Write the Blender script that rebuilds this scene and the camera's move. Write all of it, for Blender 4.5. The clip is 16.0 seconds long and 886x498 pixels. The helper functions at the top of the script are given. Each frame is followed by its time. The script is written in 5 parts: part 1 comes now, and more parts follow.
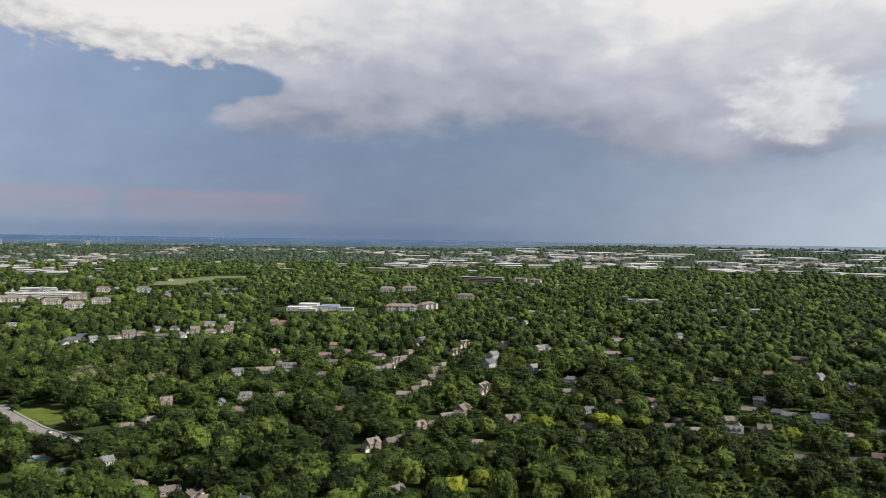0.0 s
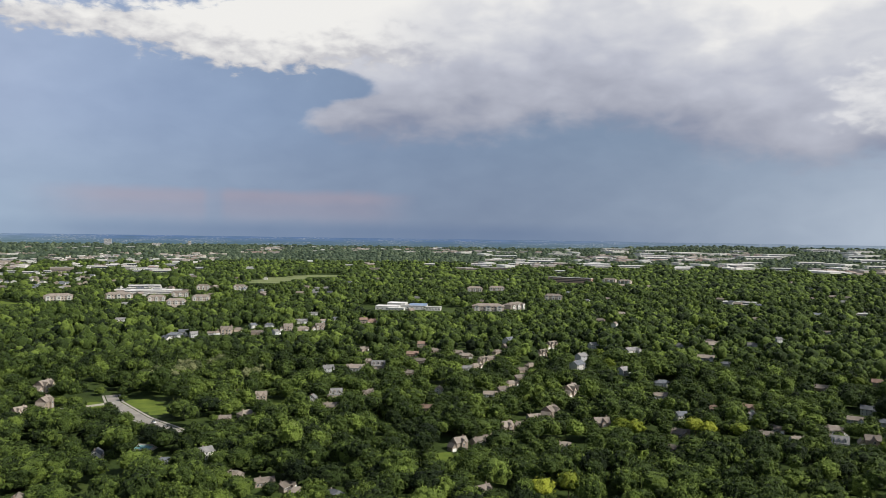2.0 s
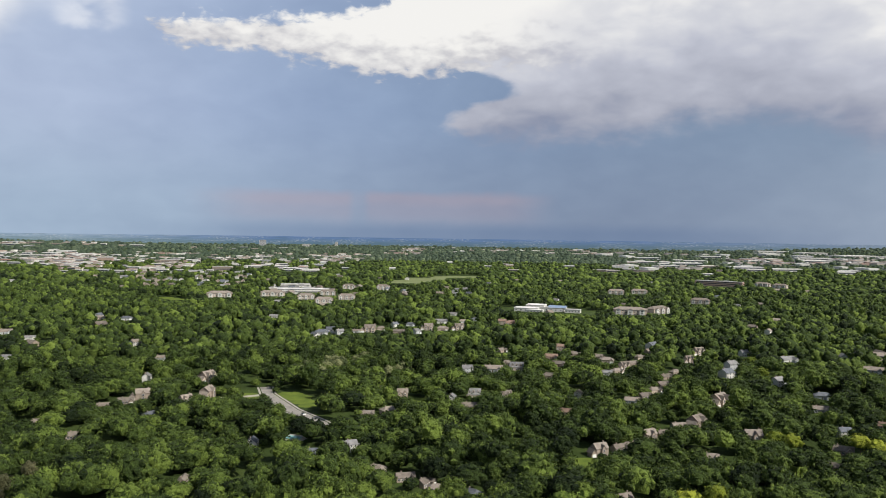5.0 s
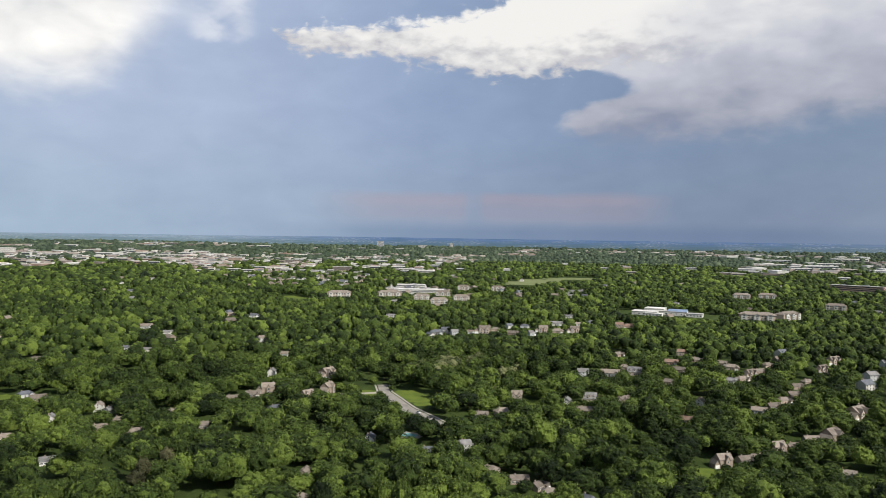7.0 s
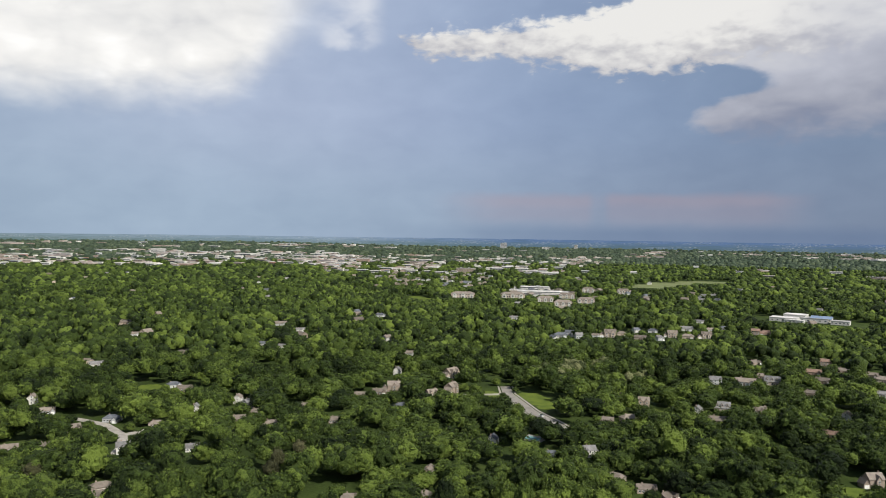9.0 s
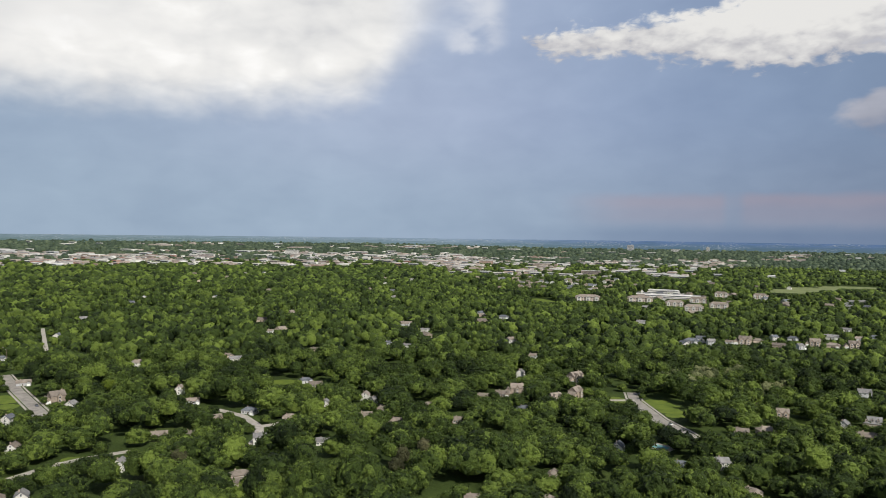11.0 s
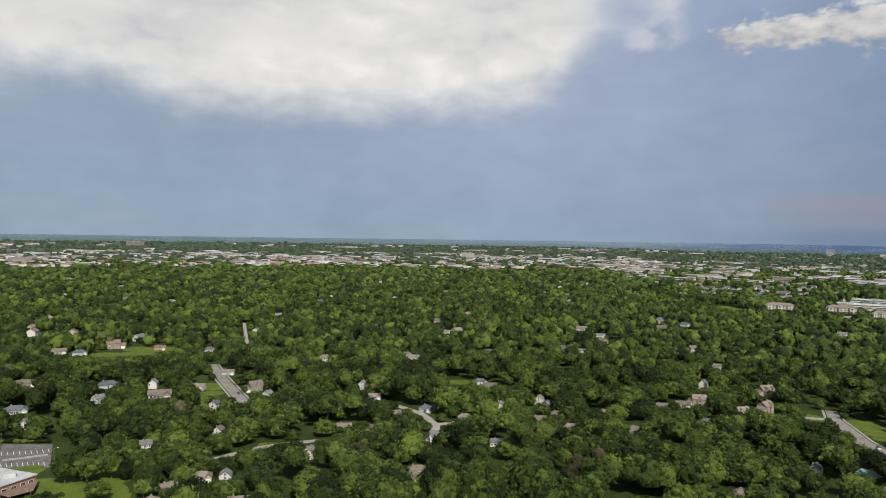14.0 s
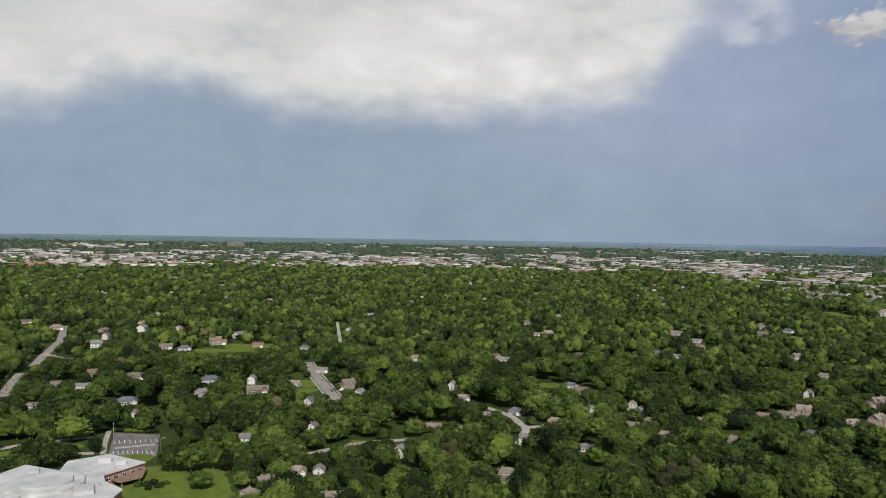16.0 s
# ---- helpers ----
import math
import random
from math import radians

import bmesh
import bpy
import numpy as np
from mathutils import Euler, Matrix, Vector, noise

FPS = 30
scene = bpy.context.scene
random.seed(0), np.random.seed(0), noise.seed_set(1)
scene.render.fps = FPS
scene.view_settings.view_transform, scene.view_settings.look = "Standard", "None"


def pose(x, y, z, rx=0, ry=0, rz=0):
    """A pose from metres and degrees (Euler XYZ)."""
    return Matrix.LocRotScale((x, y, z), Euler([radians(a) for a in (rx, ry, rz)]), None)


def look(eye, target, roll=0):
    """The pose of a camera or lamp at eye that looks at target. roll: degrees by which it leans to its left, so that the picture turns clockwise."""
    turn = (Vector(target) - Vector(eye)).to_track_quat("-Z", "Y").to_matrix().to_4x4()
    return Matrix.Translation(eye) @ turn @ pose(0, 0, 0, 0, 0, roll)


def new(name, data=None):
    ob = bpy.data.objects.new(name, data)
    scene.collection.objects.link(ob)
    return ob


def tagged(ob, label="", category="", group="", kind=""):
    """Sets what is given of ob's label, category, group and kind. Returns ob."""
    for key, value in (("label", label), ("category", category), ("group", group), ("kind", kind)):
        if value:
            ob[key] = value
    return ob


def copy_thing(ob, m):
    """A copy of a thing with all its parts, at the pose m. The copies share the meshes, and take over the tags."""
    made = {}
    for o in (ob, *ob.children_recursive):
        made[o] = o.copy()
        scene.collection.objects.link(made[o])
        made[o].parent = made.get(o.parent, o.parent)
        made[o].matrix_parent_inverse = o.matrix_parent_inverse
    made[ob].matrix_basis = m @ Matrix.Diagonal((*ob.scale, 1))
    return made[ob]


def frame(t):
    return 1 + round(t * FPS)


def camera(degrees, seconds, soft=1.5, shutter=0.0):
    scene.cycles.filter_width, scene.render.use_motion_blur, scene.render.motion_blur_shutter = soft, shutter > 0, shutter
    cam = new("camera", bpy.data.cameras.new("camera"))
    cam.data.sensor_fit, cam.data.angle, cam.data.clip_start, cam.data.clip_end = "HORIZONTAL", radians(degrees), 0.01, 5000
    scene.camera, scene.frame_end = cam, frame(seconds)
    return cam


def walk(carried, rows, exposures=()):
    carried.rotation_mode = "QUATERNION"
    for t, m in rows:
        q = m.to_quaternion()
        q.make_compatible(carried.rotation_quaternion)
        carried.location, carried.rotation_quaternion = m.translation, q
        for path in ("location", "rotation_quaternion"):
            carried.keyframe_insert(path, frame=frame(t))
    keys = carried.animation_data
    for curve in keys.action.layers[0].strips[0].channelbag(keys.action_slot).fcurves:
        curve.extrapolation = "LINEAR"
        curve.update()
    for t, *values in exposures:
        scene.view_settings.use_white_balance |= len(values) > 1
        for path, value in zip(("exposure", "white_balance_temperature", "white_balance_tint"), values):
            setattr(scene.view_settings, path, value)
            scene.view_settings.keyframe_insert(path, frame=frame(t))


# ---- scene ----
# a drone hangs high over the suburb and turns slowly to its left
EYE_Z = 120.0
cam = camera(61.0, 16.0, soft=0.8)
TURNS = [  # seconds, heading, tilt, lean in degrees
    (0, -0.0, -0.89, 0.85),
    (0.5, 0.78, -0.9, 0.83),
    (1, 3.01, -0.94, 0.77),
    (1.5, 4.92, -0.97, 0.85),
    (2, 6.63, -0.99, 0.83),
    (2.5, 8.34, -0.99, 0.83),
    (3, 10.06, -1.0, 0.83),
    (3.5, 11.62, -1.01, 0.82),
    (6, 21.47, -1.05, 0.87),
    (6.5, 23.67, -1.06, 0.88),
    (7, 25.89, -1.06, 0.82),
    (7.5, 28.23, -1.05, 0.85),
    (8, 30.58, -1.05, 0.86),
    (8.5, 32.94, -1.06, 0.84),
    (9, 35.27, -1.06, 0.8),
    (11.5, 46.92, -1.02, 0.77),
    (12, 49.14, -1.0, 0.79),
    (12.5, 51.36, -1.0, 0.79),
    (13, 53.5, -0.99, 0.79),
    (13.5, 55.71, -0.99, 0.81),
    (14, 57.91, -0.97, 0.83),
    (14.5, 60.09, -0.96, 0.86),
    (15, 61.84, -0.95, 0.89),
    (15.5, 63.39, -0.94, 0.88),
    (16, 64.76, -0.95, 0.95),
]
walk(cam, [(t, pose(0, 0, EYE_Z, 90 + tilt, 0, heading) @ pose(0, 0, 0, 0, 0, lean)) for t, heading, tilt, lean in TURNS],
     exposures=[(0, 0.05), (3, 0.15), (6.5, 0.17), (9, 0.06), (12.5, -0.05), (14.5, -0.2), (16, -0.25)])

# ---- sky, sun ----
SUN_HEADING, SUN_HEIGHT = -106.0, 42.0   # degrees: heading counts to the left of north (+y)


class Nodes:
    """Short forms for wiring a node tree."""

    def __init__(self, tree):
        self.tree = tree
        tree.nodes.clear()

    def add(self, kind):
        return self.tree.nodes.new(kind)

    def link(self, a, b):
        self.tree.links.new(a, b)

    def put(self, socket, value):
        if isinstance(value, bpy.types.NodeSocket):
            self.link(value, socket)
        elif isinstance(value, tuple) and len(value) == 3 and socket.type == "RGBA":
            socket.default_value = (*value, 1)
        else:
            socket.default_value = value

    def math(self, op, a, b=0.0, c=0.0, clamp=False):
        node = self.add("ShaderNodeMath")
        node.operation, node.use_clamp = op, clamp
        for socket, value in zip(node.inputs, (a, b, c)):
            self.put(socket, value)
        return node.outputs[0]

    def step(self, value, low, high, to_low=0.0, to_high=1.0):
        node = self.add("ShaderNodeMapRange")
        node.interpolation_type = "SMOOTHSTEP"
        for name, v in (("Value", value), ("From Min", low), ("From Max", high), ("To Min", to_low), ("To Max", to_high)):
            self.put(node.inputs[name], v)
        return node.outputs[0]

    def ramp(self, value, stops, smooth="LINEAR"):
        node = self.add("ShaderNodeValToRGB")
        node.color_ramp.interpolation = smooth
        while len(node.color_ramp.elements) < len(stops):
            node.color_ramp.elements.new(0.5)
        for element, (where, colour) in zip(node.color_ramp.elements, stops):
            element.position = where
            element.color = (colour, colour, colour, 1) if isinstance(colour, float) else (*colour, 1)
        self.put(node.inputs[0], value)
        return node.outputs[0]

    def mix(self, how_much, a, b, blend="MIX"):
        node = self.add("ShaderNodeMix")
        node.data_type, node.blend_type = "RGBA", blend
        for socket, value in ((node.inputs[0], how_much), (node.inputs[6], a), (node.inputs[7], b)):
            self.put(socket, value)
        return node.outputs[2]

    def noise(self, vector, scale, detail=4.0, rough=0.55, warp=0.0):
        node = self.add("ShaderNodeTexNoise")
        if vector is not None:
            self.link(vector, node.inputs["Vector"])
        for name, v in (("Scale", scale), ("Detail", detail), ("Roughness", rough), ("Distortion", warp)):
            node.inputs[name].default_value = v
        return node.outputs["Fac"]

    def vector(self, x, y, z=0.0):
        node = self.add("ShaderNodeCombineXYZ")
        for socket, value in zip(node.inputs, (x, y, z)):
            self.put(socket, value)
        return node.outputs[0]


def make_sky():
    world = bpy.data.worlds.new("sky")
    world.use_nodes = True
    scene.world = world
    n = Nodes(world.node_tree)
    clear = n.add("ShaderNodeTexSky")
    clear.sky_type, clear.sun_disc = "NISHITA", False
    clear.sun_elevation, clear.sun_rotation = radians(SUN_HEIGHT), radians(-SUN_HEADING)
    clear.altitude, clear.air_density, clear.dust_density = 300.0, 1.0, 1.5
    way = n.add("ShaderNodeSeparateXYZ")
    n.link(n.add("ShaderNodeTexCoord").outputs["Generated"], way.inputs[0])
    x, y, z = way.outputs
    degrees = 180 / math.pi
    head = n.math("MULTIPLY", n.math("ARCTAN2", n.math("MULTIPLY", x, -1.0), y), degrees)     # to the left of north
    rise = n.math("MULTIPLY", n.math("ARCSINE", z), degrees)
    place = n.vector(head, rise)
    flat = n.vector(head, n.math("MULTIPLY", rise, 1.9))
    along = n.math("MULTIPLY_ADD", head, 1 / 140, 40 / 140, clamp=True)      # 0 at -40, 1 at +100 degrees

    def by_head(pairs, smooth="B_SPLINE"):
        return n.math("MULTIPLY", n.ramp(along, [((h + 40) / 140, v / 20) for h, v in pairs], smooth), 20.0)

    def centred(value, reach):
        return n.math("MULTIPLY", n.math("SUBTRACT", value, 0.5), reach)

    big = centred(n.noise(flat, 0.10, 3, 0.5, 0.2), 2.0)
    puff = centred(n.noise(flat, 0.33, 3, 0.48, 0.25), 2.0)
    fine = centred(n.noise(flat, 0.95, 3, 0.5, 0.3), 2.0)
    soft = centred(n.noise(n.vector(head, n.math("MULTIPLY", rise, 0.35)), 0.16, 3, 0.5), 2.0)
    rough = n.math("ADD", n.math("MULTIPLY", puff, 1.5), n.math("MULTIPLY", fine, 0.6))

    # the storm behind: dark in the north, paler towards the west
    low = n.ramp(along, [(0.0, (0.58, 0.64, 0.72)), (0.09, (0.46, 0.53, 0.63)), (0.2, (0.235, 0.295, 0.40)), (0.34, (0.195, 0.25, 0.36)),
                         (0.45, (0.26, 0.33, 0.455)), (0.56, (0.335, 0.43, 0.565)), (0.72, (0.355, 0.455, 0.585)), (1.0, (0.34, 0.44, 0.56))], "B_SPLINE")
    high = n.ramp(along, [(0.0, (0.47, 0.55, 0.66)), (0.08, (0.36, 0.44, 0.56)), (0.2, (0.20, 0.27, 0.38)), (0.36, (0.20, 0.275, 0.41)), (0.5, (0.28, 0.37, 0.55)),
                          (0.64, (0.47, 0.54, 0.70)), (0.8, (0.31, 0.41, 0.55)), (1.0, (0.38, 0.47, 0.60))], "B_SPLINE")
    storm = n.mix(n.step(rise, 0.5, 10.0), low, high)
    storm = n.mix(n.math("MULTIPLY_ADD", soft, 0.22, 0.12, clamp=True), storm, n.mix(1.0, storm, (1.22, 1.22, 1.18), "MULTIPLY"))
    storm = n.mix(1.0, storm, n.mix(n.math("MULTIPLY_ADD", n.math("ADD", big, puff), 0.5, 0.5, clamp=True), (0.90, 0.91, 0.93), (1.09, 1.08, 1.06)), "MULTIPLY")
    # a far, faintly rosy bank of cloud and its blue foot
    wavy = n.math("MULTIPLY_ADD", puff, 0.35, rise)
    bank = n.math("MULTIPLY", n.step(wavy, 0.3, 1.8), n.step(wavy, 3.5, 2.75))
    bank = n.math("MULTIPLY", bank, n.math("MULTIPLY", n.step(head, 8.0, 13.0), n.step(head, 37.0, 30.0)))
    bank = n.math("MULTIPLY", bank, n.step(n.math("ABSOLUTE", n.math("SUBTRACT", head, 23.6)), 0.2, 1.0, 0.35, 1.0))
    storm = n.mix(n.math("MULTIPLY", bank, 0.32), storm, (0.38, 0.31, 0.37))
    storm = n.mix(n.math("MULTIPLY", n.math("MULTIPLY", bank, n.step(wavy, 1.9, 2.7)), 0.14), storm, (0.50, 0.36, 0.38))
    foot = n.math("MULTIPLY", n.step(rise, 1.3, 0.2), n.math("MULTIPLY", n.step(head, -16.0, 4.0), n.step(head, 46.0, 24.0)))
    storm = n.mix(n.math("MULTIPLY", foot, 0.4), storm, (0.10, 0.165, 0.30))

    # the grey mass that hangs over the north
    edge = n.math("MULTIPLY", n.ramp(n.math("DIVIDE", rise, 20.0, clamp=True),
                                     [(0.30, 0.66), (0.36, 0.75), (0.39, 0.81), (0.43, 0.825), (0.475, 0.78), (0.50, 0.72), (0.525, 0.62), (0.555, 0.60), (0.585, 0.65),
                                      (0.62, 0.76), (0.66, 0.95), (0.72, 1.0)], "CARDINAL"), 20.0)
    base = by_head([(-40, 6.2), (-31, 6.5), (-28, 6.4), (-25.5, 5.7), (-23, 5.6), (-19.5, 4.9), (-17, 5.5), (-11.5, 6.7), (-9, 8.3), (-4, 8.5), (0, 8.3), (3, 7.3), (10, 7.5), (15, 7.0), (20, 7.0)])
    mass = n.math("MULTIPLY", n.step(n.math("ADD", n.math("SUBTRACT", edge, head), n.math("MULTIPLY", rough, 1.05)), -0.9, 0.9),
                  n.step(n.math("ADD", n.math("SUBTRACT", rise, base), n.math("MULTIPLY", rough, 0.9)), -1.0, 1.3))
    lift = n.math("ADD", n.math("SUBTRACT", rise, base), n.math("ADD", n.math("MULTIPLY", puff, 3.2), n.math("MULTIPLY", big, 5.0)))
    grey = n.ramp(n.math("MULTIPLY_ADD", lift, 1 / 12, 0.1, clamp=True),
                  [(0.0, (0.26, 0.29, 0.39)), (0.22, (0.38, 0.40, 0.48)), (0.5, (0.50, 0.52, 0.60)), (0.78, (0.66, 0.67, 0.71)), (1.0, (0.87, 0.86, 0.84))])
    # a sunlit tower of cloud at its eastern end
    dx, dy = n.math("MULTIPLY_ADD", head, 1 / 4.2, 24.6 / 4.2), n.math("MULTIPLY_ADD", rise, 1 / 2.7, -9.6 / 2.7)
    reach = n.math("SQRT", n.math("ADD", n.math("MULTIPLY", dx, dx), n.math("MULTIPLY", dy, dy)))
    lobes = n.math("ADD", reach, n.math("MULTIPLY", n.math("ADD", rough, n.math("MULTIPLY", big, 0.8)), -0.42))
    tower = n.step(lobes, 1.2, 0.62)
    face = n.ramp(n.math("MULTIPLY_ADD", n.math("ADD", puff, n.math("MULTIPLY", fine, 0.8)), 0.55, 0.55, clamp=True),
                  [(0.15, (0.55, 0.56, 0.60)), (0.42, (0.74, 0.74, 0.75)), (0.68, (0.92, 0.91, 0.89)), (1.0, (1.0, 0.99, 0.97))])
    gap = n.math("MULTIPLY", n.step(head, -26.5, -29.5), n.math("MULTIPLY", n.step(rise, 7.5, 8.6), n.step(rise, 11.6, 10.2)))
    grey = n.mix(n.math("MULTIPLY", gap, 0.8), grey, (0.55, 0.62, 0.72))
    grey = n.mix(n.math("MULTIPLY", tower, 0.5), grey, face)
    sky = n.mix(mass, storm, grey)

    # the bright tongue that runs out of it to the west
    under = by_head([(-40, 13.0), (-8, 13.0), (12, 12.7), (14.5, 12.8), (17.5, 12.1), (22, 11.7), (25.5, 12.6), (29.5, 13.2), (33, 13.5), (36.2, 13.0), (38.5, 14.2), (40, 17.0), (42, 20.0), (100, 20.0)])
    over = by_head([(-40, 20.0), (18, 20.0), (20, 18.6), (21.7, 17.2), (23, 16.6), (26, 16.0), (29.7, 15.5), (34, 15.1), (37.7, 14.8), (39.5, 14.0), (42, 12.5), (100, 12.0)])
    ragged = n.math("MULTIPLY_ADD", fine, 0.8, n.math("MULTIPLY", rough, 0.7))
    tongue = n.math("MULTIPLY", n.step(n.math("ADD", n.math("SUBTRACT", rise, under), ragged), -0.45, 0.45),
                    n.step(n.math("ADD", n.math("SUBTRACT", over, rise), ragged), -0.4, 0.5))
    shade = n.step(n.math("ADD", n.math("SUBTRACT", rise, under), n.math("ADD", n.math("MULTIPLY", puff, 3.4), n.math("MULTIPLY", fine, 1.6))), -0.9, 2.8)
    sky = n.mix(n.math("MULTIPLY", tongue, n.step(head, 2.0, 16.0)), sky, n.mix(shade, (0.50, 0.50, 0.54), (0.86, 0.85, 0.83)))

    # thin wisps, then the broad white cloud in the west
    wisp = n.math("MULTIPLY", n.math("MULTIPLY", n.step(head, 39.5, 41.5), n.step(head, 46.0, 43.0)), n.step(n.math("ADD", rise, n.math("MULTIPLY", puff, 2.0)), 13.2, 14.6))
    sky = n.mix(n.math("MULTIPLY", wisp, n.step(puff, -0.7, 0.5, 0.0, 0.6)), sky, (0.86, 0.87, 0.90))
    west = by_head([(-40, 20.0), (41, 20.0), (44.5, 15.5), (47.5, 12.8), (50, 11.0), (53.5, 9.7), (57, 9.2), (60.5, 8.9), (68, 8.8), (75, 9.2), (80, 9.9), (85, 10.6), (90, 9.8), (92, 8.2), (96, 7.9), (100, 8.0)])
    white = n.step(n.math("ADD", n.math("SUBTRACT", rise, west), n.math("ADD", n.math("MULTIPLY", soft, 1.6), n.math("MULTIPLY", rough, 0.45))), -1.6, 2.4)
    white = n.math("MULTIPLY", white, n.step(head, 43.0, 50.0))
    body = n.ramp(n.math("MULTIPLY_ADD", n.math("ADD", puff, n.math("MULTIPLY", big, 1.4)), 0.5, 0.62, clamp=True),
                  [(0.0, (0.58, 0.59, 0.63)), (0.4, (0.80, 0.80, 0.80)), (0.8, (0.95, 0.94, 0.92)), (1.0, (1.05, 1.04, 1.02))])
    dim = n.math("MULTIPLY", n.step(head, 62.0, 80.0), n.step(n.math("ADD", rise, n.math("MULTIPLY", puff, 6.0)), 13.0, 16.0))
    body = n.mix(n.math("MULTIPLY", dim, 0.2), body, (0.47, 0.48, 0.52))
    sky = n.mix(white, sky, body)

    # overhead and behind, broken cloud under the clear sky
    blue = n.mix(1.0, clear.outputs[0], (0.10, 0.10, 0.10), "MULTIPLY")
    cover = n.step(n.math("ADD", n.noise(n.add("ShaderNodeTexCoord").outputs["Generated"], 2.6, 5, 0.6), 0.0), 0.42, 0.62)
    rest = n.mix(n.math("MULTIPLY", cover, 0.6), blue, (0.50, 0.51, 0.54))
    ahead = n.math("MULTIPLY", n.math("MULTIPLY", n.step(head, -58.0, -44.0), n.step(head, 122.0, 106.0)), n.step(rise, 34.0, 22.0))
    sky = n.mix(ahead, rest, sky)
    back = n.add("ShaderNodeBackground")
    n.link(sky, back.inputs[0])
    back.inputs[1].default_value = 0.93
    n.link(back.outputs[0], n.add("ShaderNodeOutputWorld").inputs[0])


make_sky()
sun_data = bpy.data.lights.new("sun", "SUN")
sun_data.energy, sun_data.angle, sun_data.color = 5.0, radians(0.6), (1.0, 0.95, 0.86)
sun = new("sun", sun_data)
a, e = radians(SUN_HEADING), radians(SUN_HEIGHT)
sun.matrix_world = look((-900 * math.sin(a) * math.cos(e), 900 * math.cos(a) * math.cos(e), 900 * math.sin(e)), (0, 0, 0))

# ---- materials ----


def material(name, build):
    m = bpy.data.materials.new(name)
    m.use_nodes = True
    n = Nodes(m.node_tree)
    shader = n.add("ShaderNodeBsdfPrincipled")
    n.link(shader.outputs[0], n.add("ShaderNodeOutputMaterial").inputs[0])
    build(n, shader)
    return m


def bump(n, shader, height, strength, distance):
    b = n.add("ShaderNodeBump")
    b.inputs["Strength"].default_value, b.inputs["Distance"].default_value = strength, distance
    n.link(height, b.inputs["Height"])
    n.link(b.outputs[0], shader.inputs["Normal"])


def spots(n):
    return n.add("ShaderNodeNewGeometry").outputs["Position"]


def weathered(name, dark, light, scale=0.6, grain=6.0, rough=0.85, relief=0.02, metal=0.0, shine=0.3, by_object=0.0):
    """A surface between two colours, blotched at one scale and grained at a finer one."""
    def build(n, s):
        where = spots(n)
        f = n.math("ADD", n.math("MULTIPLY", n.noise(where, scale, 4), 0.65), n.math("MULTIPLY", n.noise(where, grain, 3), 0.35))
        colour = n.mix(n.step(f, 0.3, 0.7), dark, light)
        if by_object:
            r = n.add("ShaderNodeObjectInfo").outputs["Random"]
            hsv = n.add("ShaderNodeHueSaturation")
            n.link(colour, hsv.inputs["Color"])
            n.link(n.step(r, 0.0, 1.0, 1 - by_object, 1 + by_object), hsv.inputs["Value"])
            colour = hsv.outputs[0]
        n.link(colour, s.inputs["Base Color"])
        s.inputs["Roughness"].default_value, s.inputs["Metallic"].default_value = rough, metal
        s.inputs["Specular IOR Level"].default_value = shine
        if relief:
            bump(n, s, n.noise(where, grain, 4), 0.5, relief)
    return material(name, build)


def foliage(name, dark, mid, bright, source, grain=1.25):
    """Leaves in bulk: every tree has its own green, every clump and spray its own shade."""
    def build(n, s):
        where = spots(n)
        if source == "attribute":
            stored = n.add("ShaderNodeAttribute")
            stored.attribute_name = "tint"
            tree = stored.outputs["Fac"]
        else:
            tree = n.add("ShaderNodeObjectInfo").outputs["Random"]
        clump = n.add("ShaderNodeNewGeometry").outputs["Random Per Island"]
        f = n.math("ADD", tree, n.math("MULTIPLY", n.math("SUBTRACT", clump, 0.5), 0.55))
        # leaf-scale noise: dark gaps and bright highlights of the crown put into the colour
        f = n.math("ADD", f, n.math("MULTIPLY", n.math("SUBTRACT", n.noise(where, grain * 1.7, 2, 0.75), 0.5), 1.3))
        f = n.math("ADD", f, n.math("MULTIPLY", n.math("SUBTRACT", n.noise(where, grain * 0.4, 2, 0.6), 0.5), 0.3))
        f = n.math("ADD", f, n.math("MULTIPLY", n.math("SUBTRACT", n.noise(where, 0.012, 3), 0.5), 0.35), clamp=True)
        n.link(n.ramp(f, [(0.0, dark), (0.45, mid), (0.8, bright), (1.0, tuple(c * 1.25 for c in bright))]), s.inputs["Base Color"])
        s.inputs["Roughness"].default_value, s.inputs["Specular IOR Level"].default_value = 0.7, 0.14
        bump(n, s, n.noise(where, grain * 1.5, 2, 0.65), 1.0, 1.1)
    return material(name, build)


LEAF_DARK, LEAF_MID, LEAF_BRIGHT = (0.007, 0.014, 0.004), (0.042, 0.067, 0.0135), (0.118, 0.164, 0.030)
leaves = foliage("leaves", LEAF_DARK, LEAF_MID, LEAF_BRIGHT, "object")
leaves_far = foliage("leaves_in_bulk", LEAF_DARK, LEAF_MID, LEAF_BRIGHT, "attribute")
bark = weathered("bark", (0.06, 0.045, 0.03), (0.15, 0.12, 0.09), 1.5, 9.0, 0.9, 0.05)
# haze over the far woods, put into the leaf colour as greyer, paler greens
leaves_hazed = foliage("leaves_far_off", (0.022, 0.035, 0.023), (0.044, 0.066, 0.042), (0.085, 0.110, 0.064), "attribute", 0.25)


def shingle(name, dark, light):
    return weathered(name, dark, light, 0.5, 5.0, 0.9, 0.03, by_object=0.18)


